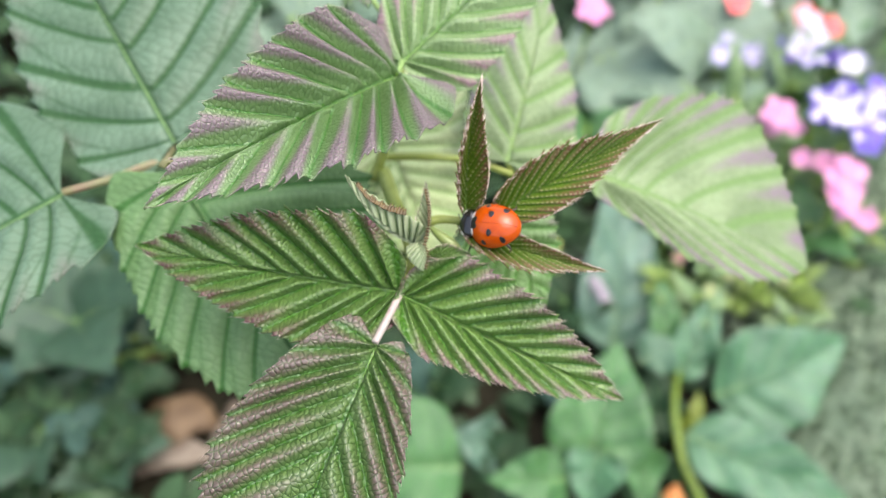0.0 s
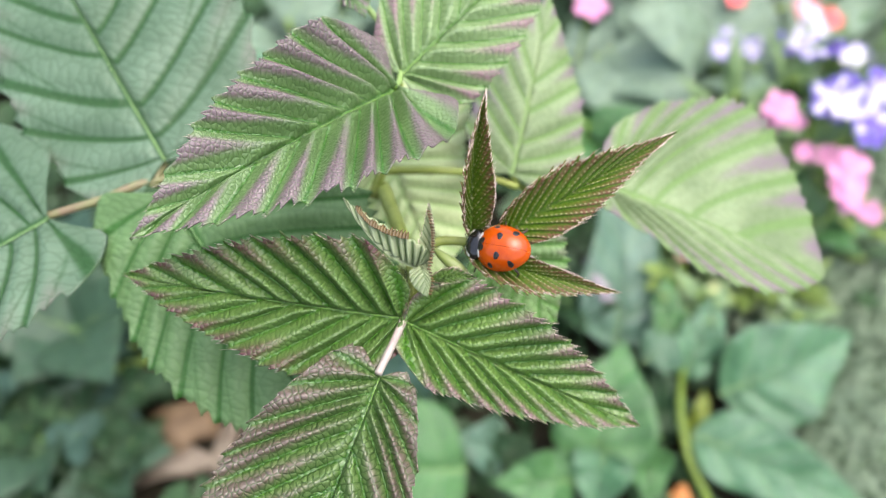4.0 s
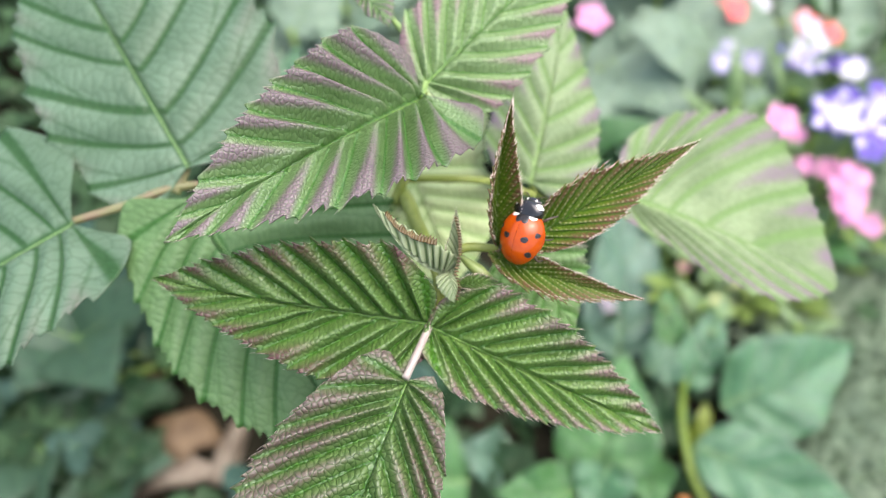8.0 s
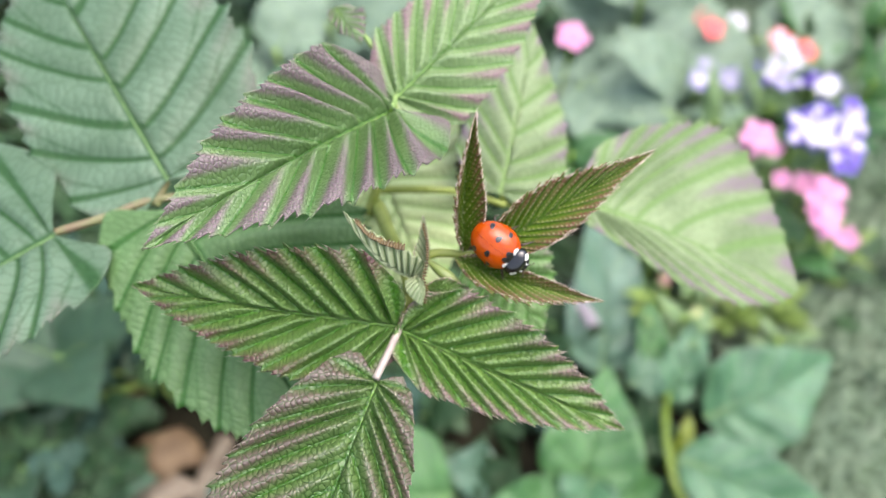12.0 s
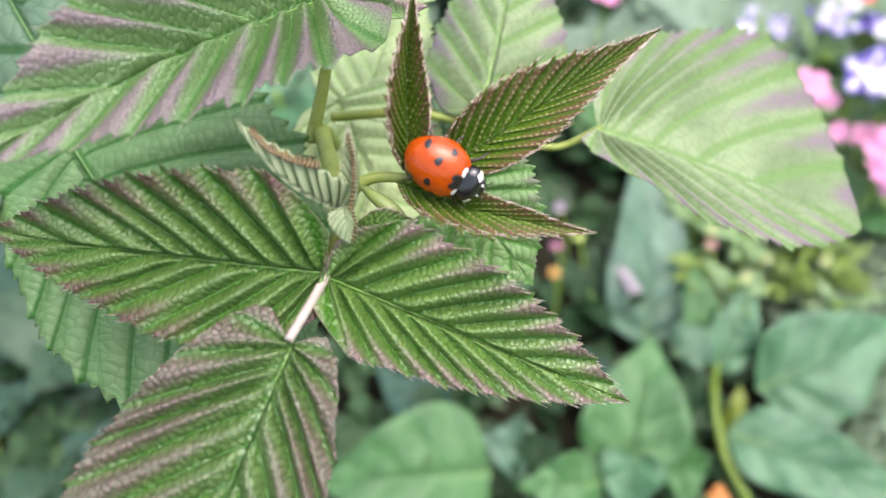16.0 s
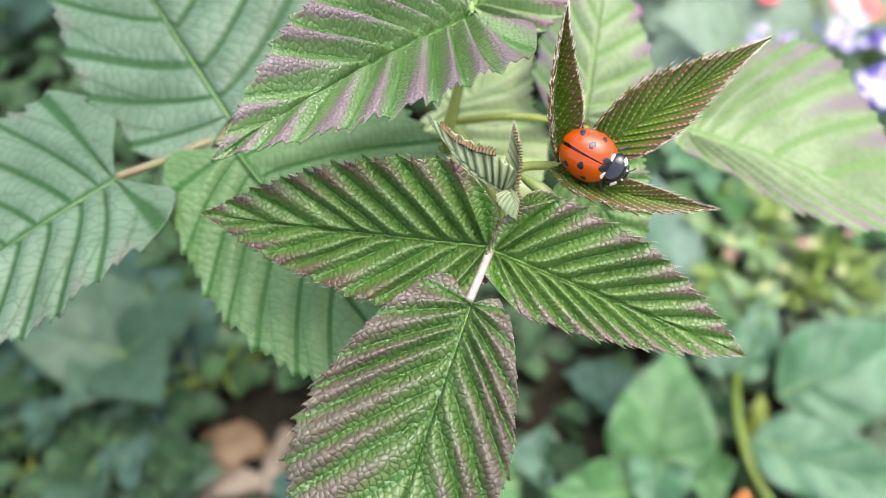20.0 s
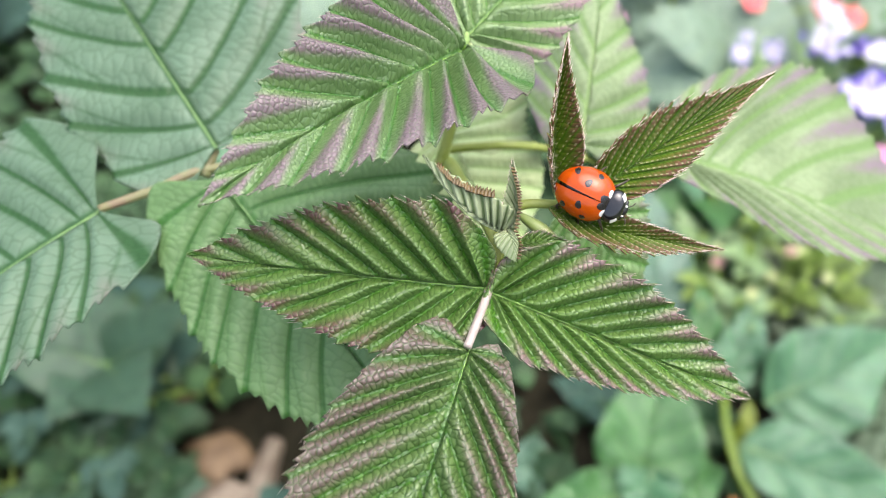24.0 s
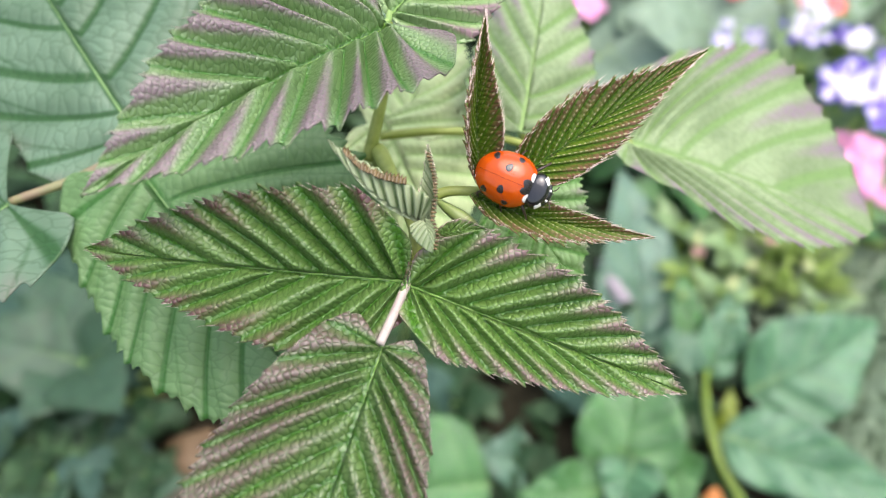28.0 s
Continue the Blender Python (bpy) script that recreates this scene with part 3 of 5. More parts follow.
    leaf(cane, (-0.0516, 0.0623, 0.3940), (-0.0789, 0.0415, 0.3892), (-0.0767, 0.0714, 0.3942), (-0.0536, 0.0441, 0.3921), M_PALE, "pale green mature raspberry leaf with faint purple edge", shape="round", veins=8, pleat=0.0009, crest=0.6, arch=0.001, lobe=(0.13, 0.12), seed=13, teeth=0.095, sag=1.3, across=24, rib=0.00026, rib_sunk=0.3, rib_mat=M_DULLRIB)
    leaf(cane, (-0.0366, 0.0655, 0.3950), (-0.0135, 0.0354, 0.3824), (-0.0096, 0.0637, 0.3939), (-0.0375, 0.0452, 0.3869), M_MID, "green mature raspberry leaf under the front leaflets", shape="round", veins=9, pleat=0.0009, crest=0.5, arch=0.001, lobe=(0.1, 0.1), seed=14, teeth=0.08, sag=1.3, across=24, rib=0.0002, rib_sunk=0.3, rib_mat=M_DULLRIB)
    leaf(cane, (0.0095, 0.0718, 0.3897), (0.0174, 0.1056, 0.3950), (0.0048, 0.0859, 0.3934), (0.0234, 0.0896, 0.3874), M_LIGHT, "light green raspberry leaf with purple-tinged edge", veins=7, pleat=0.0009, arch=0.001, seed=15, teeth=0.08, across=22, rib_sunk=0.3, rib_mat=M_PALERIB)
    leaf(cane, (0.0244, 0.0735, 0.3847), (0.0600, 0.0659, 0.3708), (0.0489, 0.0943, 0.3812), (0.0389, 0.0616, 0.3787), M_LIGHT, "large light green raspberry leaf with purple-tinged edge", shape="palm", veins=9, pleat=0.0009, arch=0.001, seed=16, teeth=0.10, sag=1.3, across=24, rib_sunk=0.3, rib_mat=M_PALERIB)
    leaf(cane, (-0.0062, 0.0762, 0.3866), (0.0014, 0.1000, 0.3911), (-0.0102, 0.0871, 0.3894), (0.0050, 0.0852, 0.3881), M_YELLOW, "pale yellowish raspberry leaf low in the shoot", veins=8, pleat=0.0006, seed=17, across=16, rib_sunk=0.3, rib_mat=M_PALERIB)
    leaf(cane, (0.0065, 0.0579, 0.3946), (0.0143, 0.0511, 0.3837), (0.0171, 0.0570, 0.3903), (0.0050, 0.0507, 0.3871), M_FRESH, "small fresh green raspberry leaf with purple edge below the young leaflets", veins=8, pleat=0.0006, seed=18, across=16)
    leaf(cane, (-0.0085, 0.0776, 0.3881), (-0.0015, 0.0622, 0.3786), (-0.0143, 0.0705, 0.3831), (0.0057, 0.0723, 0.3846), M_YELLOW, "pale yellowish raspberry leaf low behind the bud", veins=8, pleat=0.0006, seed=19, across=16, shape="round", teeth=0.04, rib_mat=M_PALERIB)
    # stalks
    stalk("stem", [(-0.042, 0.265, -0.010), (-0.0188, 0.1582, 0.2145), (-0.0119, 0.1012, 0.3333), (-0.0090, 0.0710, 0.3879), (-0.0064, 0.0591, 0.3966), (-0.0037, 0.0483, 0.4013), (-0.0046, 0.0447, 0.3994)], 0.0013, 0.0007, M_STEM, cane, "yellow-green main stem")
    stalk("petiole", [(-0.0046, 0.0446, 0.3999), (-0.0051, 0.0422, 0.4000), (-0.0073, 0.0364, 0.4005)], 0.00048, 0.00040, M_STALK, cane, "pale pinkish leaf stalk")
    stalk("petiole", [(-0.0095, 0.0652, 0.3936), (-0.0066, 0.0692, 0.4013), (-0.0052, 0.0697, 0.4091)], 0.0008, 0.0004, M_STEM, cane)
    stalk("petiole", [(-0.0056, 0.0677, 0.4105), (-0.0052, 0.0704, 0.4094), (-0.0057, 0.0757, 0.4095), (-0.0126, 0.0862, 0.4119)], 0.00034, 0.0004, M_PALERIB, cane)
    stalk("petiole", [(-0.0035, 0.0494, 0.4020), (-0.0010, 0.0509, 0.4031), (0.0025, 0.0508, 0.4031), (0.0050, 0.0506, 0.4031)], 0.0006, 0.0004, M_STEM, cane)
    stalk("petiole", [(-0.0529, 0.0632, 0.3928), (-0.0460, 0.0659, 0.3929), (-0.0387, 0.0700, 0.3921), (-0.0254, 0.0751, 0.3859), (-0.0115, 0.0767, 0.3796)], 0.00055, 0.0007, M_REDSTALK, cane, "reddish leaf stalk")
    stalk("petiole", [(-0.0387, 0.0721, 0.3935), (-0.0401, 0.0689, 0.3919)], 0.0007, 0.0008, M_REDSTALK, cane)
    stalk("petiole", [(-0.0085, 0.0732, 0.3894), (-0.0013, 0.0718, 0.3909), (0.0048, 0.0726, 0.3890), (0.0103, 0.0710, 0.3879)], 0.0006, 0.0005, M_STEM, cane, "yellow-green leaf stalk")
    stalk("petiole", [(0.0096, 0.0720, 0.3892), (0.0116, 0.0721, 0.3862), (0.0190, 0.0731, 0.3820), (0.0249, 0.0739, 0.3843)], 0.0004, 0.0005, M_STEM, cane)


shoot()


# ---- bud of unopened leaflets at the shoot's tip ----
def comb(points, count, height, out, mat, label):
    """Row of small pointed teeth along a leaf edge."""
    pts = [Vector(p) for p in points]
    verts, faces = [], []
    for k in range(count):
        f = k / (count - 1) * (len(pts) - 1)
        i = min(int(f), len(pts) - 2)
        p = pts[i].lerp(pts[i + 1], f - i)
        d = (pts[i + 1] - pts[i]).normalized()
        o = (Vector(out) + d * 0.35).normalized()
        q = d.cross(o).normalized()
        h, r = height * (0.8 + 0.4 * ((k * 37) % 10) / 10), height * 0.45
        b = len(verts)
        for ring, (g, z) in enumerate(((1.0, -0.5), (0.95, 0.1), (0.5, 0.6), (0.08, 1.0))):
            for a in range(6):
                verts.append(p + o * (h * z) + d * (r * g * math.cos(a * 1.047)) + q * (r * g * math.sin(a * 1.047)) + d * (0.25 * h * max(0, z) ** 2))
        faces += [tuple(b + v for v in face) for face in grid_faces(4, 6, True)]
    m = cane.matrix_basis.inverted()
    link_mesh("serrated_edge", [m @ v for v in verts], faces, mat, cane, label)


def bud():
    leaf(cane, (-0.0032, 0.0470, 0.4040), (-0.0102, 0.0496, 0.4126), (-0.0065, 0.0475, 0.4073), (-0.0041, 0.0474, 0.4092), M_BUD, "curled unopened leaflet with pale grey-green pleats", shape="ovate", veins=10, pleat=0.0007, teeth=0.03, arch=0.0016, seed=21, fine=10, across=12, wave=0.0001, rib=0, name="bud_leaf")
    comb([(-0.0089, 0.0488, 0.4119), (-0.0077, 0.0478, 0.4110), (-0.0061, 0.0473, 0.4101), (-0.0041, 0.0472, 0.4093)], 20, 0.00055, (-0.15, 0.75, 0.55), M_COMB, "golden-brown serrated edge of the unopened leaflet")
    leaf(cane, (-0.0026, 0.0462, 0.4034), (-0.0019, 0.0513, 0.4094), (-0.0030, 0.0487, 0.4060), (-0.0015, 0.0479, 0.4071), M_BUD, "upright unopened grey-green leaflet", shape="narrow", veins=12, pleat=0.0002, teeth=0.05, arch=-0.001, seed=22, fine=8, across=10, wave=0.0001, rib=0, hairs=0.3, name="bud_leaf")
    comb([(-0.0019, 0.0506, 0.4090), (-0.0015, 0.0488, 0.4080), (-0.0015, 0.0474, 0.4070), (-0.0020, 0.0460, 0.4052)], 20, 0.00032, (0.9, 0.1, 0.3), M_COMB, "brown serrated edge of the upright leaflet")
    leaf(cane, (-0.0028, 0.0471, 0.4041), (-0.0022, 0.0436, 0.4035), (-0.0040, 0.0451, 0.4045), (-0.0017, 0.0449, 0.4044), M_BUD, "tiny curled pale green leaflet", shape="round", veins=8, pleat=0.0003, teeth=0.03, arch=0.0012, seed=23, fine=8, across=10, wave=0.0001, rib=0, name="bud_leaf")
    comb([(-0.0019, 0.0459, 0.4052), (-0.0016, 0.0448, 0.4046), (-0.0019, 0.0438, 0.4038)], 9, 0.00026, (0.9, 0.1, 0.3), M_COMB, "brown serrated edge of the tiny leaflet")
    leaf(cane, (-0.0020, 0.0467, 0.4020), (0.0031, 0.0465, 0.4025), (-0.0004, 0.0474, 0.4031), (-0.0002, 0.0455, 0.4030), M_DEEP, "tiny pointed green leaflet", shape="narrow", veins=10, pleat=0.0003, teeth=0.14, arch=0.0004, seed=24, fine=8, across=8, wave=0.0001, rib=0, hairs=0.4, name="bud_leaf")
    v, f = tube([(-0.0015, 0.0497, 0.4035), (-0.0001, 0.0485, 0.4031), (0.0011, 0.0477, 0.4027), (0.0021, 0.0471, 0.4022)], 0.0002, 0.00025, 8, 6, 0.00045)
    m = cane.matrix_basis.inverted()
    link_mesh("bud_scale", [m @ Vector(p) for p in v], f, M_POD, cane, "smooth yellow-green bud scale")


bud()


# ---- the ladybird ----
beetle = thing("ladybird", (0, 0, 0), "seven-spotted ladybird, orange-red with black spots, on young raspberry leaf", "ladybird")
MM = 0.00102
EW, EL, EH = 2.45, 2.95, 2.15


def shell_point(x, y, lift=0.0):
    """Point on the wing cases above (x, y), millimetres in the beetle's space."""
    q = min(0.9999, (abs(x) / EW) ** 2.1 + (abs(y) / EL) ** 2.3)
    return Vector((x, y, EH * (1 - q) ** 0.52 + lift - 0.75))


def patch(cx, cy, rx, ry, turn, lift, rings=5, sides=18, wobble=0.08, seed=0):
    rnd = np.random.RandomState(seed)
    k = rnd.uniform(0, 6.28, 2)
    verts, faces = [shell_point(cx, cy, lift)], []
    c, s = math.cos(turn), math.sin(turn)
    for i in range(1, rings + 1):
        for j in range(sides):
            a = 2 * math.pi * j / sides
            r = i / rings * (1 + wobble * math.sin(2 * a + k[0]) + wobble * math.sin(3 * a + k[1]))
            x, y = rx * r * math.cos(a), ry * r * math.sin(a)
            verts.append(shell_point(cx + c * x - s * y, cy + s * x + c * y, lift * (1 - 0.9 * (i == rings))))
    faces += [(0, 1 + j, 1 + (j + 1) % sides) for j in range(sides)]
    for i in range(rings - 1):
        for j in range(sides):
            k2 = (j + 1) % sides
            a, b = 1 + i * sides, 1 + (i + 1) * sides
            faces.append((a + j, b + j, b + k2, a + k2))
    return verts, faces


def scaled(verts, origin=(0, 0, 0)):
    o = Vector(origin)
    return [(Vector((v[0] * (1 + 0.035 * min(v[1], 1.0)), v[1], v[2])) - o) * MM for v in verts]


def ellipsoid(cx, cy, cz, sx, sy, sz, nu=24, nv=14, power=1.0):
    verts = []
    for i in range(nv + 1):
        b = -math.pi / 2 + math.pi * i / nv
        for j in range(nu):
            a = 2 * math.pi * j / nu
            cb = math.copysign(abs(math.cos(b)) ** power, math.cos(b))
            verts.append(Vector((cx + sx * cb * math.sin(a), cy + sy * cb * math.cos(a), cz + sz * math.sin(b))))
    return verts, grid_faces(nv + 1, nu, True)


def build_beetle():
    hinges = []
    for side in (-1, 1):
        hinge = (0.25 * side, 2.5, 0.0)
        verts = []
        na, nb = 26, 40
        for i in range(na):
            for j in range(nb + 1):
                # rows run round the rim towards the seam
                a = math.pi * j / nb
                r = (1 - i / (na - 1))
                px = math.sin(a) ** 0.92 * EW * r ** 0.85 if 0 < j < nb else 0.0
                py = math.cos(a) * EL * (r ** 0.85 if 0 < j < nb else r ** 0.85)
                verts.append(shell_point(side * max(0.012, px * 0.9995), py * 0.9995))
        rim = [Vector((v.x * 0.97, v.y * 0.97, v.z - 0.35)) for v in verts[:nb + 1]]
        faces = grid_faces(na, nb + 1)
        b = len(verts)
        verts += rim
        faces += [(b + j, b + j + 1, j + 1, j) for j in range(nb)]
        if side < 0:
            faces = [tuple(reversed(q)) for q in faces]
        el = link_mesh("elytron", scaled(verts, hinge), faces, M_ELYTRA, beetle, "glossy orange-red wing case")
        el.location = Vector(hinge) * MM
        hinges.append(el)
        for n, (cx, cy, rx, ry) in enumerate(((1.02, -0.10, 0.36, 0.33), (1.96, 0.66, 0.22, 0.28), (1.66, -1.50, 0.30, 0.30))):
            v, f = patch(side * cx, cy, rx, ry, 0.3 * side, 0.025, seed=n + 5)
            link_mesh("spot", scaled(v, hinge), f, M_SPOT, el, "black spot")
        v, f = patch(side * 0.30, 1.98, 0.38, 0.50, 0.35 * side, 0.03, wobble=0.02, seed=20)
        link_mesh("spot", scaled(v, hinge), f, M_SPOT, el, "half of the black spot behind the collar")
        v, f = patch(side * 0.92, 2.26, 0.40, 0.24, -0.30 * side, 0.03, seed=24)
        link_mesh("white_mark", scaled(v, hinge), f, M_IVORY, el, "white mark beside the black spot")
    v, f = ellipsoid(0, -0.1, -0.72, 2.3, 2.5, 0.62)
    link_mesh("abdomen", scaled(v), f, M_BLACK, beetle)
    v, f = ellipsoid(0, -0.15, -0.2, 2.05, 2.2, 1.1)
    link_mesh("folded_wings", scaled(v), f, M_BLACK, beetle, "dark folded wings under the wing cases")
    # collar
    pc = (0, 2.88, -0.30)
    v, f = ellipsoid(*pc, 1.62, 1.12, 0.95, 36, 18, 0.62)
    link_mesh("pronotum", scaled(v), f, M_BLACK, beetle, "glossy black collar with white corners")
    for side in (-1, 1):
        v = []
        for q in range(9):
            for k in range(9):
                a, b = radians(36 + 34 * k / 8), radians(-12 + 58 * q / 8)
                cb = math.cos(b) ** 0.62 * (1.012 if 0 < q < 8 and 0 < k < 8 else 0.99)
                v.append(Vector((side * 1.62 * cb * math.sin(a), pc[1] + 1.12 * cb * math.cos(a), pc[2] + 0.95 * math.sin(b) * 1.012)))
        f = grid_faces(9, 9)
        link_mesh("white_corner", scaled(v), f if side > 0 else [tuple(reversed(q)) for q in f], M_IVORY, beetle, "white corner of the collar")
    v, f = ellipsoid(0, 3.75, -0.60, 0.92, 0.58, 0.55)
    link_mesh("face", scaled(v), f, M_BLACK, beetle, "small black head")
    for side in (-1, 1):
        v, f = ellipsoid(side * 0.46, 4.00, -0.25, 0.12, 0.13, 0.12, 12, 8)
        link_mesh("white_brow", scaled(v), f, M_IVORY, beetle)
        v, f = ellipsoid(side * 0.80, 3.88, -0.60, 0.18, 0.2, 0.2, 12, 8)
        link_mesh("eye", scaled(v), f, M_BLACK, beetle)
        v, f = tube([(side * 0.45, 4.2, -0.7), (side * 0.75, 4.5, -0.6), (side * 1.05, 4.62, -0.65)], 0.05, 0.06, 6, 6)
        link_mesh("antenna", scaled(v), f, M_LEG, beetle, "short brown clubbed antenna")
        v, f = tube([(side * 0.25, 4.2, -0.95), (side * 0.3, 4.45, -1.15)], 0.07, 0.04, 6, 4)
        link_mesh("palp", scaled(v), f, M_LEG, beetle)
    for side in (-1, 1):
        for y0, y1, out in ((1.9, 2.9, 2.55), (0.4, 0.5, 2.75), (-1.0, -1.9, 2.6)):
            v, f = tube([(side * 1.2, y0, -1.0), (side * (out - 0.75), (y0 + y1) / 2, -0.75), (side * (out - 0.2), y1, -1.15), (side * (out + 0.15), y1 + 0.25, -1.55)], 0.20, 0.06, 8, 6)
            link_mesh("leg", scaled(v), f, M_LEG, beetle, "thin dark leg")
    return hinges


ELYTRA = build_beetle()


# ---- plants of the bed behind ----
def broad_leaf(parent, base, tip, width, mat, seed, roll=0.0, fold=0.12, arch=0.0, shape="smooth", label="", veins=6, pleat=0.0006, **more):
    """A smooth leaf from base to tip; its blade faces the sky."""
    B, T = Vector(base), Vector(tip)
    a = (T - B).normalized()
    l = a.cross(Vector((0, -0.35, 1))).normalized()
    l = Matrix.Rotation(roll, 3, a) @ l
    n = l.cross(a)
    m = B + (T - B) * 0.4
    return leaf(parent, base, tip, m - l * width / 2 + n * width * fold, m + l * width / 2 + n * width * fold, mat, label, shape=shape, veins=veins, pleat=pleat,
                teeth=more.pop("teeth", 0.0), arch=arch, seed=seed, fine=4, across=7, wave=more.pop("wave", 0.0015), thick=0.0004, rib=more.pop("rib", 0.0007), rib_mat=M_PALERIB, **more)


def rosette(name, at, label, category, count, length, width, mat, seed, lift=0.5, stem=0.0, group="", shape="smooth", teeth=0.0, stem_mat=None, spread=6.28, turn=0.0):
    """A leafy plant: short stem and leaves that spring from it all round."""
    rnd = random.Random(seed)
    ob = thing(name, at, label, category, group)
    top = Vector(at) + Vector((rnd.uniform(-.1, .1) * stem, rnd.uniform(-.1, .1) * stem, max(stem, 0.01)))
    stalk("stem", [Vector(at) + Vector((0, 0, -0.01)), (Vector(at) + top) / 2 + Vector((0.002, 0.001, 0)), top], 0.0024, 0.0018, stem_mat or M_BRIGHTSTEM, ob, sides=7)
    for i in range(count):
        a = turn + spread * i / count + rnd.uniform(-0.35, 0.35)
        f = rnd.uniform(0.25, 1.0)
        b = Vector(at).lerp(top, f)
        ln = length * rnd.uniform(0.7, 1.15)
        el = lift * rnd.uniform(0.5, 1.3)
        t = b + Vector((math.cos(a) * math.cos(el), math.sin(a) * math.cos(el), math.sin(el))) * ln
        broad_leaf(ob, b, t, width * rnd.uniform(0.8, 1.15), mat, seed * 50 + i, roll=rnd.uniform(-0.3, 0.3), arch=ln * rnd.uniform(0.02, 0.12), shape=shape, teeth=teeth)
    return ob


def broad_plant():
    """The broad-leaved plant beside the shoot, with opposite pointed leaves."""
    at = (0.151, 0.143, 0.000)
    ob = thing("broad_leaved_plant", at, "lush bedding plant with broad pointed blue-green leaves and bright stem", "plant")
    stalk("stem", [Vector(at) - Vector((0, 0, 0.01)), (0.1578, 0.1276, 0.0159), (0.1481, 0.1519, 0.0270), (0.1489, 0.1841, 0.0295), (0.1585, 0.2147, 0.0236)], 0.0032, 0.0020, M_OLIVE_STEM, ob, "bright yellow-green stem")
    leaf_at = [
        ((0.1794, 0.1955, 0.0209), (0.2723, 0.2327, 0.0348), 0.068, M_PALEBLUE, 31, 0.15),
        ((0.1175, 0.2317, 0.0157), (0.1224, 0.3509, 0.0687), 0.064, M_TEALISH, 33, 0.25),
        ((0.1453, 0.2231, 0.0280), (0.1516, 0.2822, 0.0511), 0.022, M_BROAD, 34, 0.2),
        ((0.1565, 0.2069, 0.0228), (0.1877, 0.2613, 0.0487), 0.030, M_PALEBLUE, 35, -0.1),
        ((0.0851, 0.1427, 0.0328), (0.1123, 0.2157, 0.0595), 0.062, M_BROAD, 43, 0.0),
        ((0.1277, 0.2096, 0.0430), (0.1528, 0.2261, 0.0423), 0.030, M_BLUISH, 46, 0.0),
        # dark leaf painted in place of the shaded hollow between the others
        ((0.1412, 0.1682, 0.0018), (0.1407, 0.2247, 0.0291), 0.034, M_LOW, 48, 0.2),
        ((0.1524, 0.1657, 0.0306), (0.2522, 0.1229, 0.0189), 0.046, M_PALEBLUE, 36, 0.1),
        ((0.1547, 0.1646, 0.0115), (0.1694, 0.1986, 0.0231), 0.018, M_OLIVE, 49, 0.2),
        ((0.1896, 0.1737, 0.0118), (0.2415, 0.1427, 0.0145), 0.016, M_OLIVE, 38, -0.2),
        ((0.0944, 0.1499, 0.0439), (0.0838, 0.1181, 0.0339), 0.036, M_PALEBLUE, 37, 0.3),
        ((0.1220, 0.1578, 0.0311), (0.1181, 0.1207, 0.0296), 0.028, M_BROAD, 50, 0.1),
        ((0.0732, 0.1346, 0.0393), (0.0246, 0.1333, 0.0445), 0.034, M_BROAD, 39, 0.1),
        ((0.0358, 0.1605, 0.0147), (0.0041, 0.1677, 0.0259), 0.036, M_TEALISH, 44, 0.2),
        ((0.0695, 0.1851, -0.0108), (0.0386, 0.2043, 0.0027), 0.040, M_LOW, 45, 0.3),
        ((0.0891, 0.2041, 0.0025), (0.0465, 0.2234, 0.0160), 0.040, M_TEAL, 47, 0.3),
        ((0.0111, 0.1442, 0.0339), (-0.0883, 0.1375, 0.0475), 0.078, M_BROAD, 42, 0.1),
        ((-0.0140, 0.1885, 0.0282), (-0.0584, 0.2130, 0.0454), 0.050, M_TEAL, 51, 0.1),
    ]
    for b, t, w, m, s, r in leaf_at:
        broad_leaf(ob, b, t, w, m, s, roll=r, arch=0.10 * (Vector(t) - Vector(b)).length, veins=6, pleat=0.0032, fold=0.30, wave=0.004, rib=0.0013)


broad_plant()


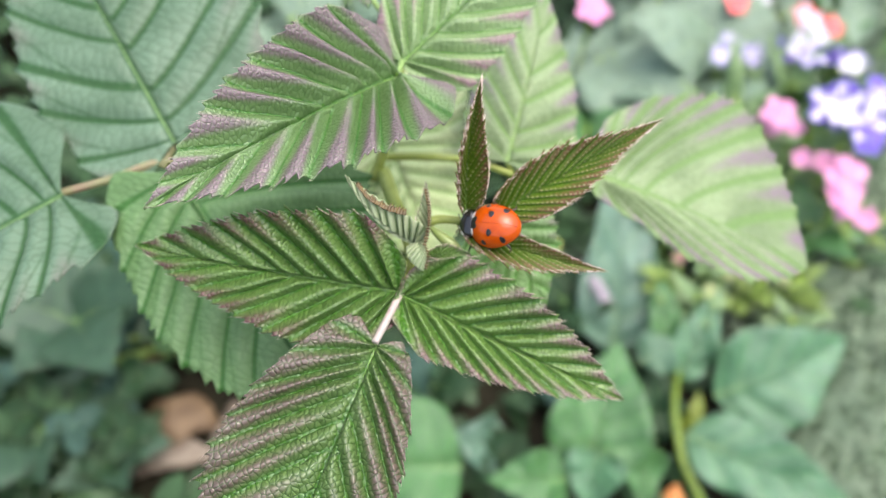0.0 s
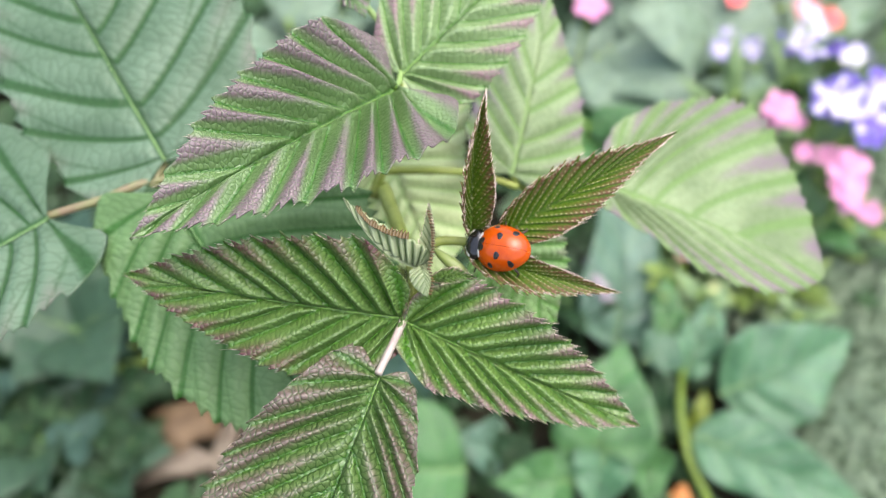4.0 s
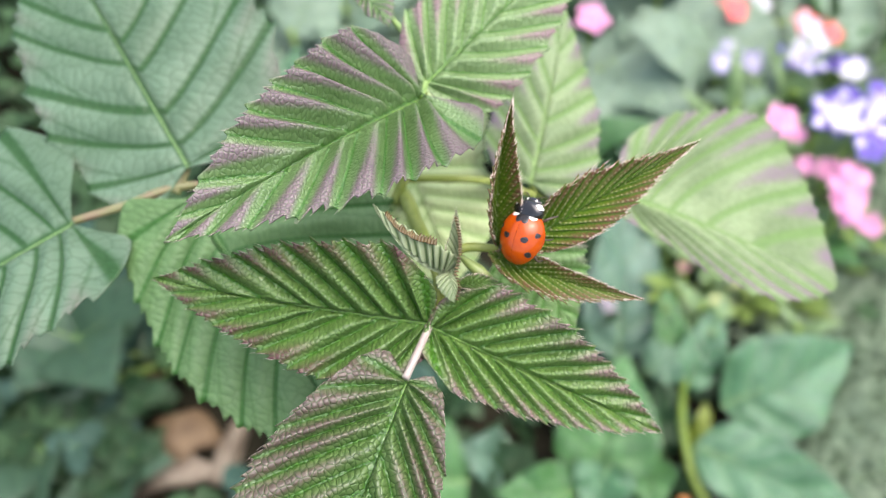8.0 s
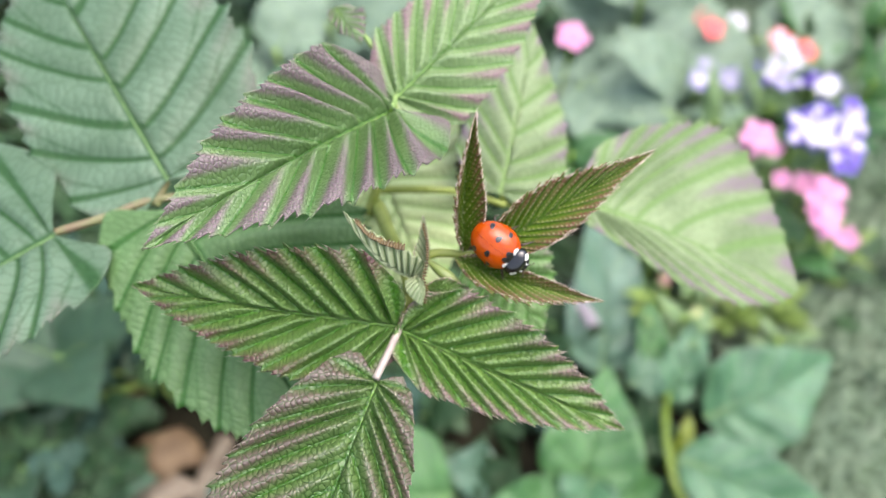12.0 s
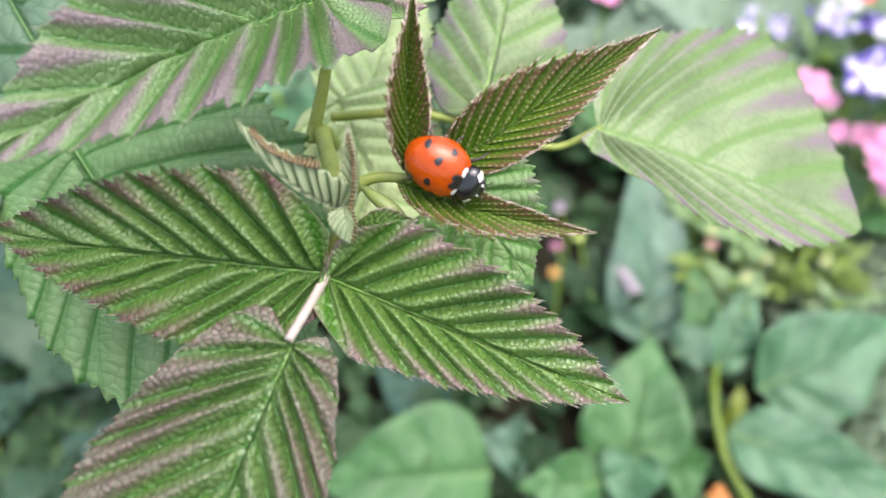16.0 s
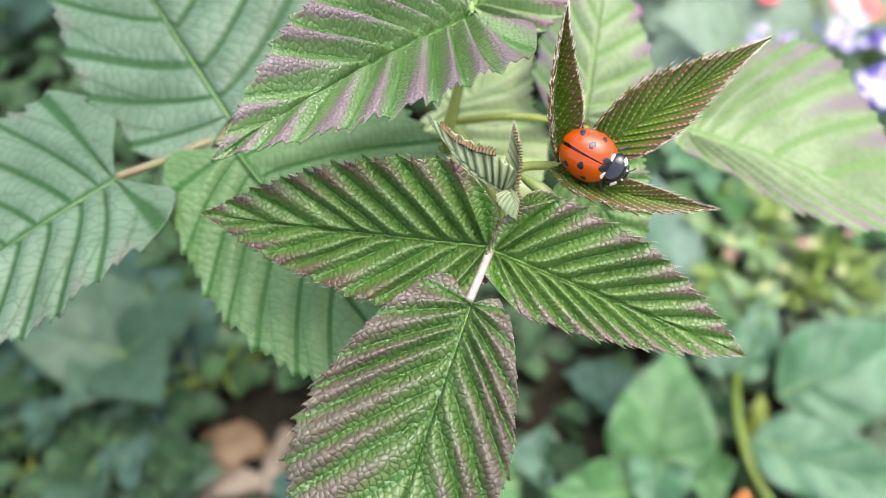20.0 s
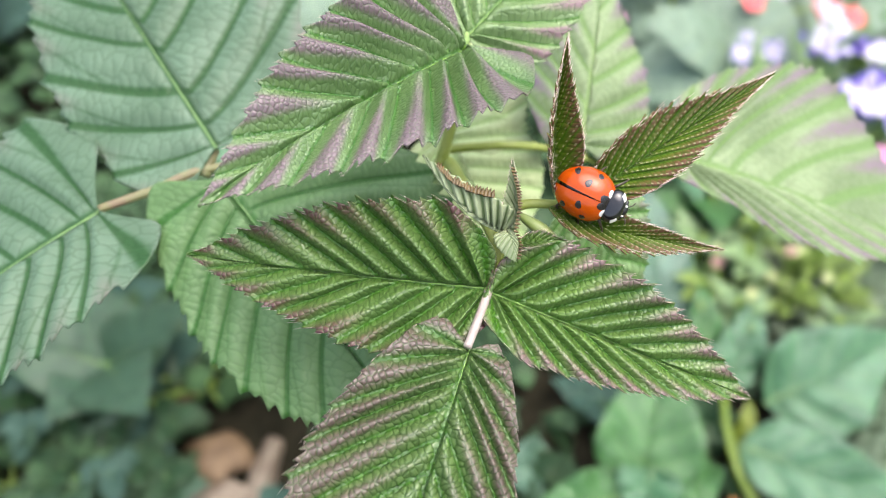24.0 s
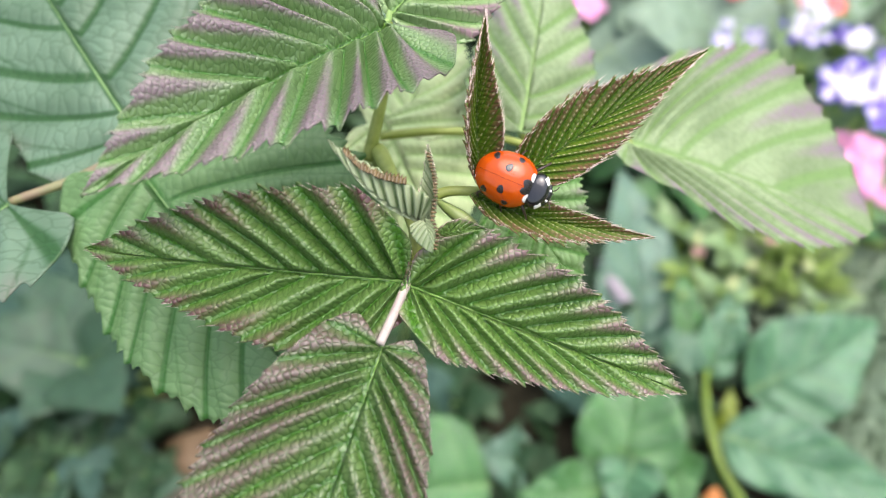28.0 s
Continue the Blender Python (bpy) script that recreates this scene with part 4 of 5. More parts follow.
def low_plants():
    g = "leafy plants of the bed"
    lab = "low leafy garden plant with soft green leaves"
    spots = [
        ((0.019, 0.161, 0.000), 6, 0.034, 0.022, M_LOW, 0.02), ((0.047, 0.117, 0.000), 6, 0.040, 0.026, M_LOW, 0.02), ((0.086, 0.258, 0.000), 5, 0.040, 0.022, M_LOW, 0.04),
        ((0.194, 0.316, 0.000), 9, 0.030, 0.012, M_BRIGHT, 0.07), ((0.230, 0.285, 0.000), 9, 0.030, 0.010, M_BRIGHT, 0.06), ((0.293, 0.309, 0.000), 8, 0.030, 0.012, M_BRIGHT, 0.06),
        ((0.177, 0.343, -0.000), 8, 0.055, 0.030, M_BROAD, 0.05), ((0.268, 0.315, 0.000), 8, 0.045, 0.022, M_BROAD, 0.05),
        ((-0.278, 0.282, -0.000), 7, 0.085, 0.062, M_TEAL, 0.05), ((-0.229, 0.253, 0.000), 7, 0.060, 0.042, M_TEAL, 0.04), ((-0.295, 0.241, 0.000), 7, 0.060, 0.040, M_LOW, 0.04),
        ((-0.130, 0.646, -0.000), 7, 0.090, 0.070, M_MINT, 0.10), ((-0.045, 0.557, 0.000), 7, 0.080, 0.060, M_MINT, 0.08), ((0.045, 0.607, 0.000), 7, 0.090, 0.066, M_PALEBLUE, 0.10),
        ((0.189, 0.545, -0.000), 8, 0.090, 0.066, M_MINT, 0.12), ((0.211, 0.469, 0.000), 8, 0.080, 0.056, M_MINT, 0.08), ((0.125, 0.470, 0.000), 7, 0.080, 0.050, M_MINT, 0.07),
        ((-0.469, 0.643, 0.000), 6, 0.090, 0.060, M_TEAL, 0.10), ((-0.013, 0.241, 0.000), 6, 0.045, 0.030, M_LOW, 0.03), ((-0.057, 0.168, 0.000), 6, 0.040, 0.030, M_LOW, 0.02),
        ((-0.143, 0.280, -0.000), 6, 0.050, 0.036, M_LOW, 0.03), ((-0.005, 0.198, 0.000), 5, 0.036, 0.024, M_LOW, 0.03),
    ]
    spots += [((0.113, 0.402, 0.000), 8, 0.050, 0.026, M_BROAD, 0.06), ((0.169, 0.381, 0.000), 8, 0.050, 0.028, M_PALEBLUE, 0.06), ((0.209, 0.361, -0.000), 8, 0.045, 0.022, M_BROAD, 0.05)]
    spots += [((0.150, 0.275, 0.000), 10, 0.030, 0.011, M_BRIGHT, 0.05), ((0.172, 0.255, 0.000), 9, 0.028, 0.012, M_FRESHER, 0.05), ((0.192, 0.290, 0.000), 10, 0.032, 0.012, M_FRESHER, 0.06),
              ((0.214, 0.268, 0.000), 9, 0.028, 0.010, M_BRIGHT, 0.05), ((0.236, 0.240, 0.000), 8, 0.026, 0.010, M_FRESHER, 0.04), ((0.158, 0.305, 0.000), 9, 0.030, 0.012, M_FRESHER, 0.06),
              ((0.248, 0.268, 0.000), 9, 0.030, 0.009, M_BRIGHT, 0.05), ((0.205, 0.318, 0.000), 9, 0.030, 0.010, M_FRESHER, 0.06), ((0.262, 0.300, 0.000), 9, 0.028, 0.009, M_FRESHER, 0.05)]
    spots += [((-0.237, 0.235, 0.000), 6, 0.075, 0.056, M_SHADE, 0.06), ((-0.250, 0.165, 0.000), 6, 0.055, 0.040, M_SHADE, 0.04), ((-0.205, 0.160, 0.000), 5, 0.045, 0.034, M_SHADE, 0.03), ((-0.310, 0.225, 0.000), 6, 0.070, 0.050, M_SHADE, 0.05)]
    spots += [((-0.115, 0.485, 0.000), 7, 0.075, 0.060, M_MINT, 0.10), ((-0.071, 0.514, 0.000), 7, 0.075, 0.058, M_MINT, 0.10), ((-0.137, 0.419, 0.000), 6, 0.070, 0.050, M_PALEBLUE, 0.09)]
    for i, (at, n, ln, w, m, st) in enumerate(spots):
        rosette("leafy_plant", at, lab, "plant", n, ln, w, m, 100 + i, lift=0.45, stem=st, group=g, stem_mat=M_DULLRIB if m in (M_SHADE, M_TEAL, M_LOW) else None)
    for i, (x, y) in enumerate(((-0.262, 0.150), (-0.285, 0.178), (-0.240, 0.128), (-0.300, 0.140), (-0.215, 0.212), (-0.190, 0.240))):
        rosette("grass_tuft", (x, y, 0.0), "thin green grass blades growing between the weeds", "grass", 11, 0.055, 0.005, M_BRIGHT if i % 2 else M_LOW, 160 + i, lift=0.7, stem=0.01, group="grass tufts", shape="narrow")
    # the big round leaves under the flowers
    at = (0.277, 0.551, 0.000)
    ob = thing("round_leaved_plant", at, "plant with large rounded glossy green leaves under the flowers", "plant")
    for k, (b, t, w, m) in enumerate((((0.1854, 0.4954, 0.0844), (0.2738, 0.4706, 0.0915), 0.075, M_MINT), ((0.2934, 0.5188, 0.0764), (0.3880, 0.5430, 0.0689), 0.075, M_MINT), ((0.1384, 0.4767, 0.0713), (0.1801, 0.3909, 0.0601), 0.085, M_MINT), ((0.2629, 0.5776, 0.0810), (0.1986, 0.5570, 0.0787), 0.08, M_MINT))):
        stalk("petiole", [Vector(at), (Vector(at) + Vector(b)) / 2 + Vector((0, 0, 0.02)), b], 0.002, 0.0015, M_BRIGHTSTEM, ob, sides=6)
        broad_leaf(ob, b, t, w, m, 300 + k, shape="round", arch=0.004, roll=0.2)


low_plants()


# ---- flowers ----
def petal_mesh(name, mat, length, width, cup):
    verts, nu, nv = [], 7, 7
    for i in range(nu):
        u = i / (nu - 1)
        w = width * (0.18 + 0.82 * math.sin(math.pi * min(1, u * 0.62 + 0.02)) ** 1.2) * (1 - 0.35 * max(0, u - 0.8) / 0.2)
        for j in range(nv):
            v = j / (nv - 1) * 2 - 1
            verts.append((v * w / 2, u * length - 0.08 * length * v * v * u, cup * u * u + 0.12 * w * v * v))
    me = bpy.data.meshes.new(name)
    me.from_pydata(verts, [], grid_faces(nu, nv))
    me.polygons.foreach_set("use_smooth", [True] * len(me.polygons))
    me.materials.append(mat)
    return me


def flower(at, size, mat, seed, label, petals=5, inner=None, face=(0, -0.4, 0.9), group="garden flowers"):
    """A flower on its stalk: petals round a small centre."""
    rnd = random.Random(seed)
    base = Vector((at[0] + rnd.uniform(-.01, .01), at[1] + rnd.uniform(-.01, .01), 0))
    ob = thing("flower", base, label, "flower", group)
    c = Vector(at) - base
    v, f = tube([(0, 0, -0.005), c * 0.5 + Vector((0.004, 0.003, 0)), c], 0.0013, 0.0010, 6, 6)
    link_mesh("stem", v, f, M_BRIGHTSTEM, ob)
    q = (Vector(face) + Vector((rnd.uniform(-.3, .3), rnd.uniform(-.3, .3), 0))).normalized().to_track_quat("Z", "Y").to_matrix().to_4x4()
    head = Matrix.Translation(c) @ q
    me = petal_mesh("petal", mat, size, size * 0.82, -size * 0.05)
    me2 = petal_mesh("petal_stripe", inner, size * 0.94, size * 0.40, -size * 0.05) if inner else None
    a0 = rnd.uniform(0, 6.28)
    for i in range(petals):
        m = head @ Matrix.Rotation(a0 + 6.283 * i / petals + rnd.uniform(-.12, .12), 4, "Z") @ Matrix.Rotation(rnd.uniform(-0.1, 0.35), 4, "X")
        p = new("petal", me)
        p.parent, p.matrix_basis = ob, m
        if me2:
            s = new("petal_stripe", me2)
            s.parent, s.matrix_basis = p, Matrix.Translation((0, 0, 0.0006))
    v, f = ellipsoid(0, 0, 0, size * 0.13, size * 0.13, size * 0.1, 10, 6)
    link_mesh("flower_centre", [head @ p for p in v], f, M_STEM, ob)
    return ob


def flowers():
    pink, white, violet, coral = "pink garden flower with rounded petals", "white flower with violet petal edges", "small violet and white flower", "coral-red and white flower"
    for i, (p, s) in enumerate((((0.2305, 0.3628, 0.1137), 0.013), ((0.2279, 0.3636, 0.1020), 0.010), ((0.2764, 0.3290, 0.0899), 0.013), ((0.2685, 0.3084, 0.0878), 0.013), ((0.2474, 0.3381, 0.0964), 0.007), ((0.1154, 0.4726, 0.1173), 0.014), ((0.2683, 0.3421, 0.0870), 0.009), ((0.2747, 0.3228, 0.0917), 0.017), ((0.2724, 0.3102, 0.0829), 0.014), ((0.2464, 0.3621, 0.1010), 0.008), ((0.2973, 0.3094, 0.0641), 0.009))):
        flower(p, s, M_PINK, 400 + i, pink)
    for i, (p, s) in enumerate((((0.2753, 0.3672, 0.1167), 0.017), ((0.2906, 0.3559, 0.1088), 0.018), ((0.3129, 0.3849, 0.1047), 0.013), ((0.3089, 0.4239, 0.1076), 0.011), ((0.2378, 0.4439, 0.0972), 0.010), ((0.2753, 0.4277, 0.1102), 0.012), ((0.2652, 0.3676, 0.1170), 0.016))):
        flower(p, s, M_PURPLE, 420 + i, white, inner=M_WHITE)
    for i, (p, s) in enumerate((((0.2894, 0.3451, 0.1073), 0.012), ((0.3141, 0.3970, 0.1070), 0.010), ((0.2151, 0.4434, 0.0969), 0.010), ((0.2592, 0.4393, 0.1062), 0.010), ((0.2226, 0.4582, 0.1011), 0.007), ((0.2888, 0.3917, 0.1095), 0.009), ((0.2949, 0.4315, 0.1068), 0.008))):
        flower(p, s, M_PURPLE, 440 + i, violet, inner=M_WHITE if i in (2, 4) else None)
    for i, (p, s, m) in enumerate((((0.2797, 0.4668, 0.1132), 0.013, M_RED), ((0.2992, 0.4612, 0.1093), 0.010, M_RED), ((0.2336, 0.4940, 0.1078), 0.011, M_RED), ((0.2813, 0.4520, 0.1089), 0.015, M_WHITE), ((0.2585, 0.5061, 0.1041), 0.009, M_WHITE), ((0.2310, 0.5093, 0.1064), 0.009, M_RED))):
        flower(p, s, m, 460 + i, coral, inner=M_WHITE if i in (0, 3) else None)
    for i, (p, sz) in enumerate((((0.2717, 0.3629, 0.1162), 0.012), ((0.2905, 0.3674, 0.1168), 0.011), ((0.2958, 0.4103, 0.1164), 0.009), ((0.2693, 0.4346, 0.1090), 0.010))):
        flower(p, sz, M_WHITE, 480 + i, "bright white garden flower with rounded petals")
    for i, (p, sz, m, lab) in enumerate((((0.0631, 0.2932, 0.0893), 0.0045, M_LILAC, "small faded lilac flower in the shade"), ((0.0567, 0.2542, 0.0742), 0.0045, M_YOLK, "small yellow-orange flower low in the bed"), ((0.0590, 0.2686, 0.0819), 0.0045, M_PLUM, "small dark magenta flower bud"), ((0.0724, 0.2722, 0.0868), 0.0045, M_STEM, "small yellow-green opening bud"))):
        flower(p, sz, m, 490 + i, lab)
    for i, (p, sz, m) in enumerate((((0.176, 0.252, 0.062), 0.0042, M_CREAM), ((0.190, 0.262, 0.066), 0.0036, M_CREAM), ((0.160, 0.284, 0.070), 0.0036, M_CREAM), ((0.214, 0.282, 0.066), 0.0042, M_CREAM), ((0.228, 0.262, 0.060), 0.0036, M_CREAM), ((0.200, 0.300, 0.072), 0.0036, M_CREAM),
                                    ((0.156, 0.270, 0.074), 0.0042, M_ROSE), ((0.205, 0.276, 0.072), 0.0042, M_ROSE), ((0.240, 0.288, 0.066), 0.0036, M_ROSE))):
        flower(p, sz, m, 520 + i, "tiny cream bud low in the bed" if m is M_CREAM else "tiny faded rose bud low in the bed")
    for i, at in enumerate(((0.325, 0.511, 0.000), (0.356, 0.445, 0.000), (0.312, 0.400, -0.000), (0.275, 0.420, -0.000), (0.410, 0.541, -0.000), (0.225, 0.397, 0.000), (0.261, 0.420, 0.000), (0.266, 0.366, 0.000), (0.232, 0.362, 0.000), (0.310, 0.438, 0.000))):
        rosette("flowering_plant", at, "narrow-leaved green foliage below the flowers", "plant", 12, 0.055, 0.014, M_BROAD if i < 5 else M_FRESHER, 500 + i, lift=0.8, stem=0.09, group="flower foliage")


flowers()


# ---- ground litter ----
def chip(at, size, turn, mat, label, seed, name="wood_chip", category="wood chip"):
    rnd = np.random.RandomState(seed)
    sx, sy, sz = size
    bm = bmesh.new()
    bmesh.ops.create_cube(bm, size=1.0)
    bmesh.ops.subdivide_edges(bm, edges=bm.edges[:], cuts=7, use_grid_fill=True)
    for v in bm.verts:
        x, y, z = v.co
        # rounded, torn outline
        r = max(abs(x), abs(y)) * 2
        q = math.hypot(x, y) * 2 or 1.0
        f = 1 - 0.55 * (1 - r / q if q > r else 0)
        k = f * (1 + 0.35 * noise.noise((x * 2.5 + seed, y * 2.5, z)) + 0.12 * noise.noise((x * 9 + seed, y * 9, z)))
        bend = sz * (0.9 * noise.noise((x * 2, y * 2, seed)) - 0.8 * (x * 2) ** 2)
        v.co = Vector((x * sx * k * (1 - 0.3 * y), y * sy * k, z * sz * (1 - 0.5 * min(1, r) ** 3) + bend))
    for fc in bm.faces:
        fc.smooth = True
    me = bpy.data.meshes.new(name)
    bm.to_mesh(me)
    bm.free()
    me.materials.append(mat)
    ob = new(name, me)
    ob.matrix_basis = Matrix.Translation(Vector(at) + Vector((0, 0, sz * 0.45))) @ Euler((rnd.uniform(-.15, .15), rnd.uniform(-.15, .15), turn)).to_matrix().to_4x4()
    tagged(ob, label, category, "litter on the soil")


def litter():
    chip((-0.176, 0.183, 0.010), (0.042, 0.030, 0.008), 0.4, M_WOOD, "tan piece of bark on the soil", 1)
    chip((-0.178, 0.159, 0.010), (0.048, 0.020, 0.006), 0.2, M_DRY, "pale dry leaf fragment on the soil", 2, "dry_leaf", "dry leaf")
    chip((-0.143, 0.174, 0.008), (0.016, 0.046, 0.006), -0.3, M_DRY, "pale dry stick on the soil", 3, "dry_stick", "stick")
    chip((0.1452, 0.1331, 0.0114), (0.016, 0.012, 0.004), 0.6, M_ORANGE, "orange withered petal caught beside the stem", 4, "withered_petal", "petal")
    chip((0.1034, 0.2649, 0.0548), (0.008, 0.038, 0.0016), 0.25, M_FADED, "fallen pale petal lying on a broad leaf", 7, "fallen_petal", "petal")
    chip((-0.182, 0.185, 0.006), (0.03, 0.02, 0.006), 0.9, M_WOOD, "small tan wood chip on the soil", 5)
    chip((-0.207, 0.236, 0.006), (0.02, 0.02, 0.006), 0.2, M_WOOD, "small tan wood chip on the soil", 6)


litter()


def trefoil(at, size, seed):
    rnd = random.Random(seed)
    ob = thing("clover", at, "low trefoil plant with bluish-green notched leaflets", "plant", "trefoil plants")
    for k in range(5):
        a = rnd.uniform(0, 6.28)
        d = rnd.uniform(0.2, 1.0) * size * 1.6
        c = Vector(at) + Vector((math.cos(a) * d, math.sin(a) * d, rnd.uniform(0.015, 0.045)))
        stalk("petiole", [Vector(at), (Vector(at) + c) / 2 + Vector((0, 0, 0.008)), c], 0.0008, 0.0006, M_DULLRIB, ob, sides=5)
        t0 = rnd.uniform(0, 6.28)
        for q in range(3):
            b = t0 + q * 2.094
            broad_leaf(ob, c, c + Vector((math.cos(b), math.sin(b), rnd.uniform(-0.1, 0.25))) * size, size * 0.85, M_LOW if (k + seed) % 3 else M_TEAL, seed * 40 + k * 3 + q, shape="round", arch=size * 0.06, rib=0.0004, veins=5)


for k, at in enumerate(((-0.250, 0.182, 0.000), (-0.268, 0.156, 0.000), (-0.221, 0.193, 0.000), (-0.294, 0.202, 0.000), (-0.220, 0.152, 0.000), (-0.320, 0.179, 0.000), (-0.212, 0.189, 0.000), (-0.093, 0.153, 0.000))):
    trefoil(at, 0.020, 600 + k)


def lawn():
    """Mossy turf under the grass."""
    n = 70
    verts = []
    for i in range(n):
        u = i / (n - 1)
        for k in range(n):
            w = k / (n - 1) * 2 - 1
            y = 0.4 + 0.9 * w + 24 * w ** 5
            x = 0.17 + 0.05 * math.sin(y * 9) * (1 - u) + 1.2 * u + 28 * u ** 4
            verts.append((x, y, 0.012 + 0.006 * noise.noise((x * 30, y * 30, 2)) - (0.02 if i == 0 else 0)))
    ob = link_mesh("lawn", verts, grid_faces(n, n), M_TURF)
    tagged(ob, "mossy grey-green turf under the short grass", "lawn", kind="structure")


M_TURF = plain_material("turf", (0.05, 0.08, 0.045), (0.09, 0.13, 0.078), 0.9, 220, 6, relief=0.002, spec=0.1)
lawn()


def grass():
    """Thin lawn grass beside the bed."""
    rnd = np.random.RandomState(5)
    verts, faces = [], []
    for _ in range(36000):
        x, y = rnd.uniform(0.12, 0.70), rnd.uniform(-0.1, 0.95)
        if x < 0.17 + 0.05 * math.sin(y * 9):
            continue
        h, a, bend = rnd.uniform(0.014, 0.036), rnd.uniform(0, 6.28), rnd.uniform(0.3, 1.0)
        d, w = Vector((math.cos(a), math.sin(a), 0)), rnd.uniform(0.0012, 0.0030)
        q = Vector((-math.sin(a), math.cos(a), 0)) * w
        b = len(verts)
        for i in range(4):
            f = i / 3
            c = Vector((x, y, 0)) + d * (bend * h * f * f) + Vector((0, 0, h * f * (1 - 0.3 * bend * f)))
            verts += [c - q * (1 - f * 0.9), c + q * (1 - f * 0.9)]
        faces += [(b + 2 * i, b + 2 * i + 1, b + 2 * i + 3, b + 2 * i + 2) for i in range(3)]
    ob = link_mesh("grass", verts, faces, M_GRASS)
    tagged(ob, "short greyish-green lawn grass beside the bed", "grass", kind="stuff")


grass()


def undergrowth():
    """Small leaves that fill the bed between the larger plants."""
    rnd = np.random.RandomState(9)
    verts, faces = [], []
    for _ in range(9500):
        x, y = rnd.uniform(-0.7, 0.40), rnd.uniform(-0.15, 1.3)
        if -0.22 < x < -0.10 and 0.13 < y < 0.22 or x > 0.2 and rnd.rand() < 0.8:
            continue
        bed = -0.02 < x < 0.26 and -0.05 < y < 0.40
        if bed and rnd.rand() < 0.6:
            continue
        z, a, el = rnd.uniform(0.002, 0.012 if bed else 0.04), rnd.uniform(0, 6.28), rnd.uniform(-0.1, 0.3 if bed else 0.8)
        ln, w = rnd.uniform(0.014, 0.036), rnd.uniform(0.006, 0.013)
        d = Vector((math.cos(a) * math.cos(el), math.sin(a) * math.cos(el), math.sin(el)))
        q = Vector((-math.sin(a), math.cos(a), 0)) * w
        c = Vector((x, y, z))
        b = len(verts)
        up = Vector((0, 0, 0.003))
        verts += [c, c + d * ln * 0.3 - q + up, c + d * ln * 0.3, c + d * ln * 0.3 + q + up, c + d * ln * 0.7 - q * 0.7 + up, c + d * ln * 0.7, c + d * ln * 0.7 + q * 0.7 + up, c + d * ln]
        faces += [(b, b + 2, b + 1), (b, b + 3, b + 2), (b + 1, b + 2, b + 5, b + 4), (b + 2, b + 3, b + 6, b + 5), (b + 4, b + 5, b + 7), (b + 5, b + 6, b + 7)]
    ob = link_mesh("undergrowth", verts, faces, M_GREEN)
    tagged(ob, "small green leaves of low weeds covering the soil", "undergrowth", kind="stuff")


M_GREEN = plain_material("weed_leaf", (0.010, 0.028, 0.010), (0.055, 0.11, 0.045), 0.45, 25, spec=0.2)
undergrowth()


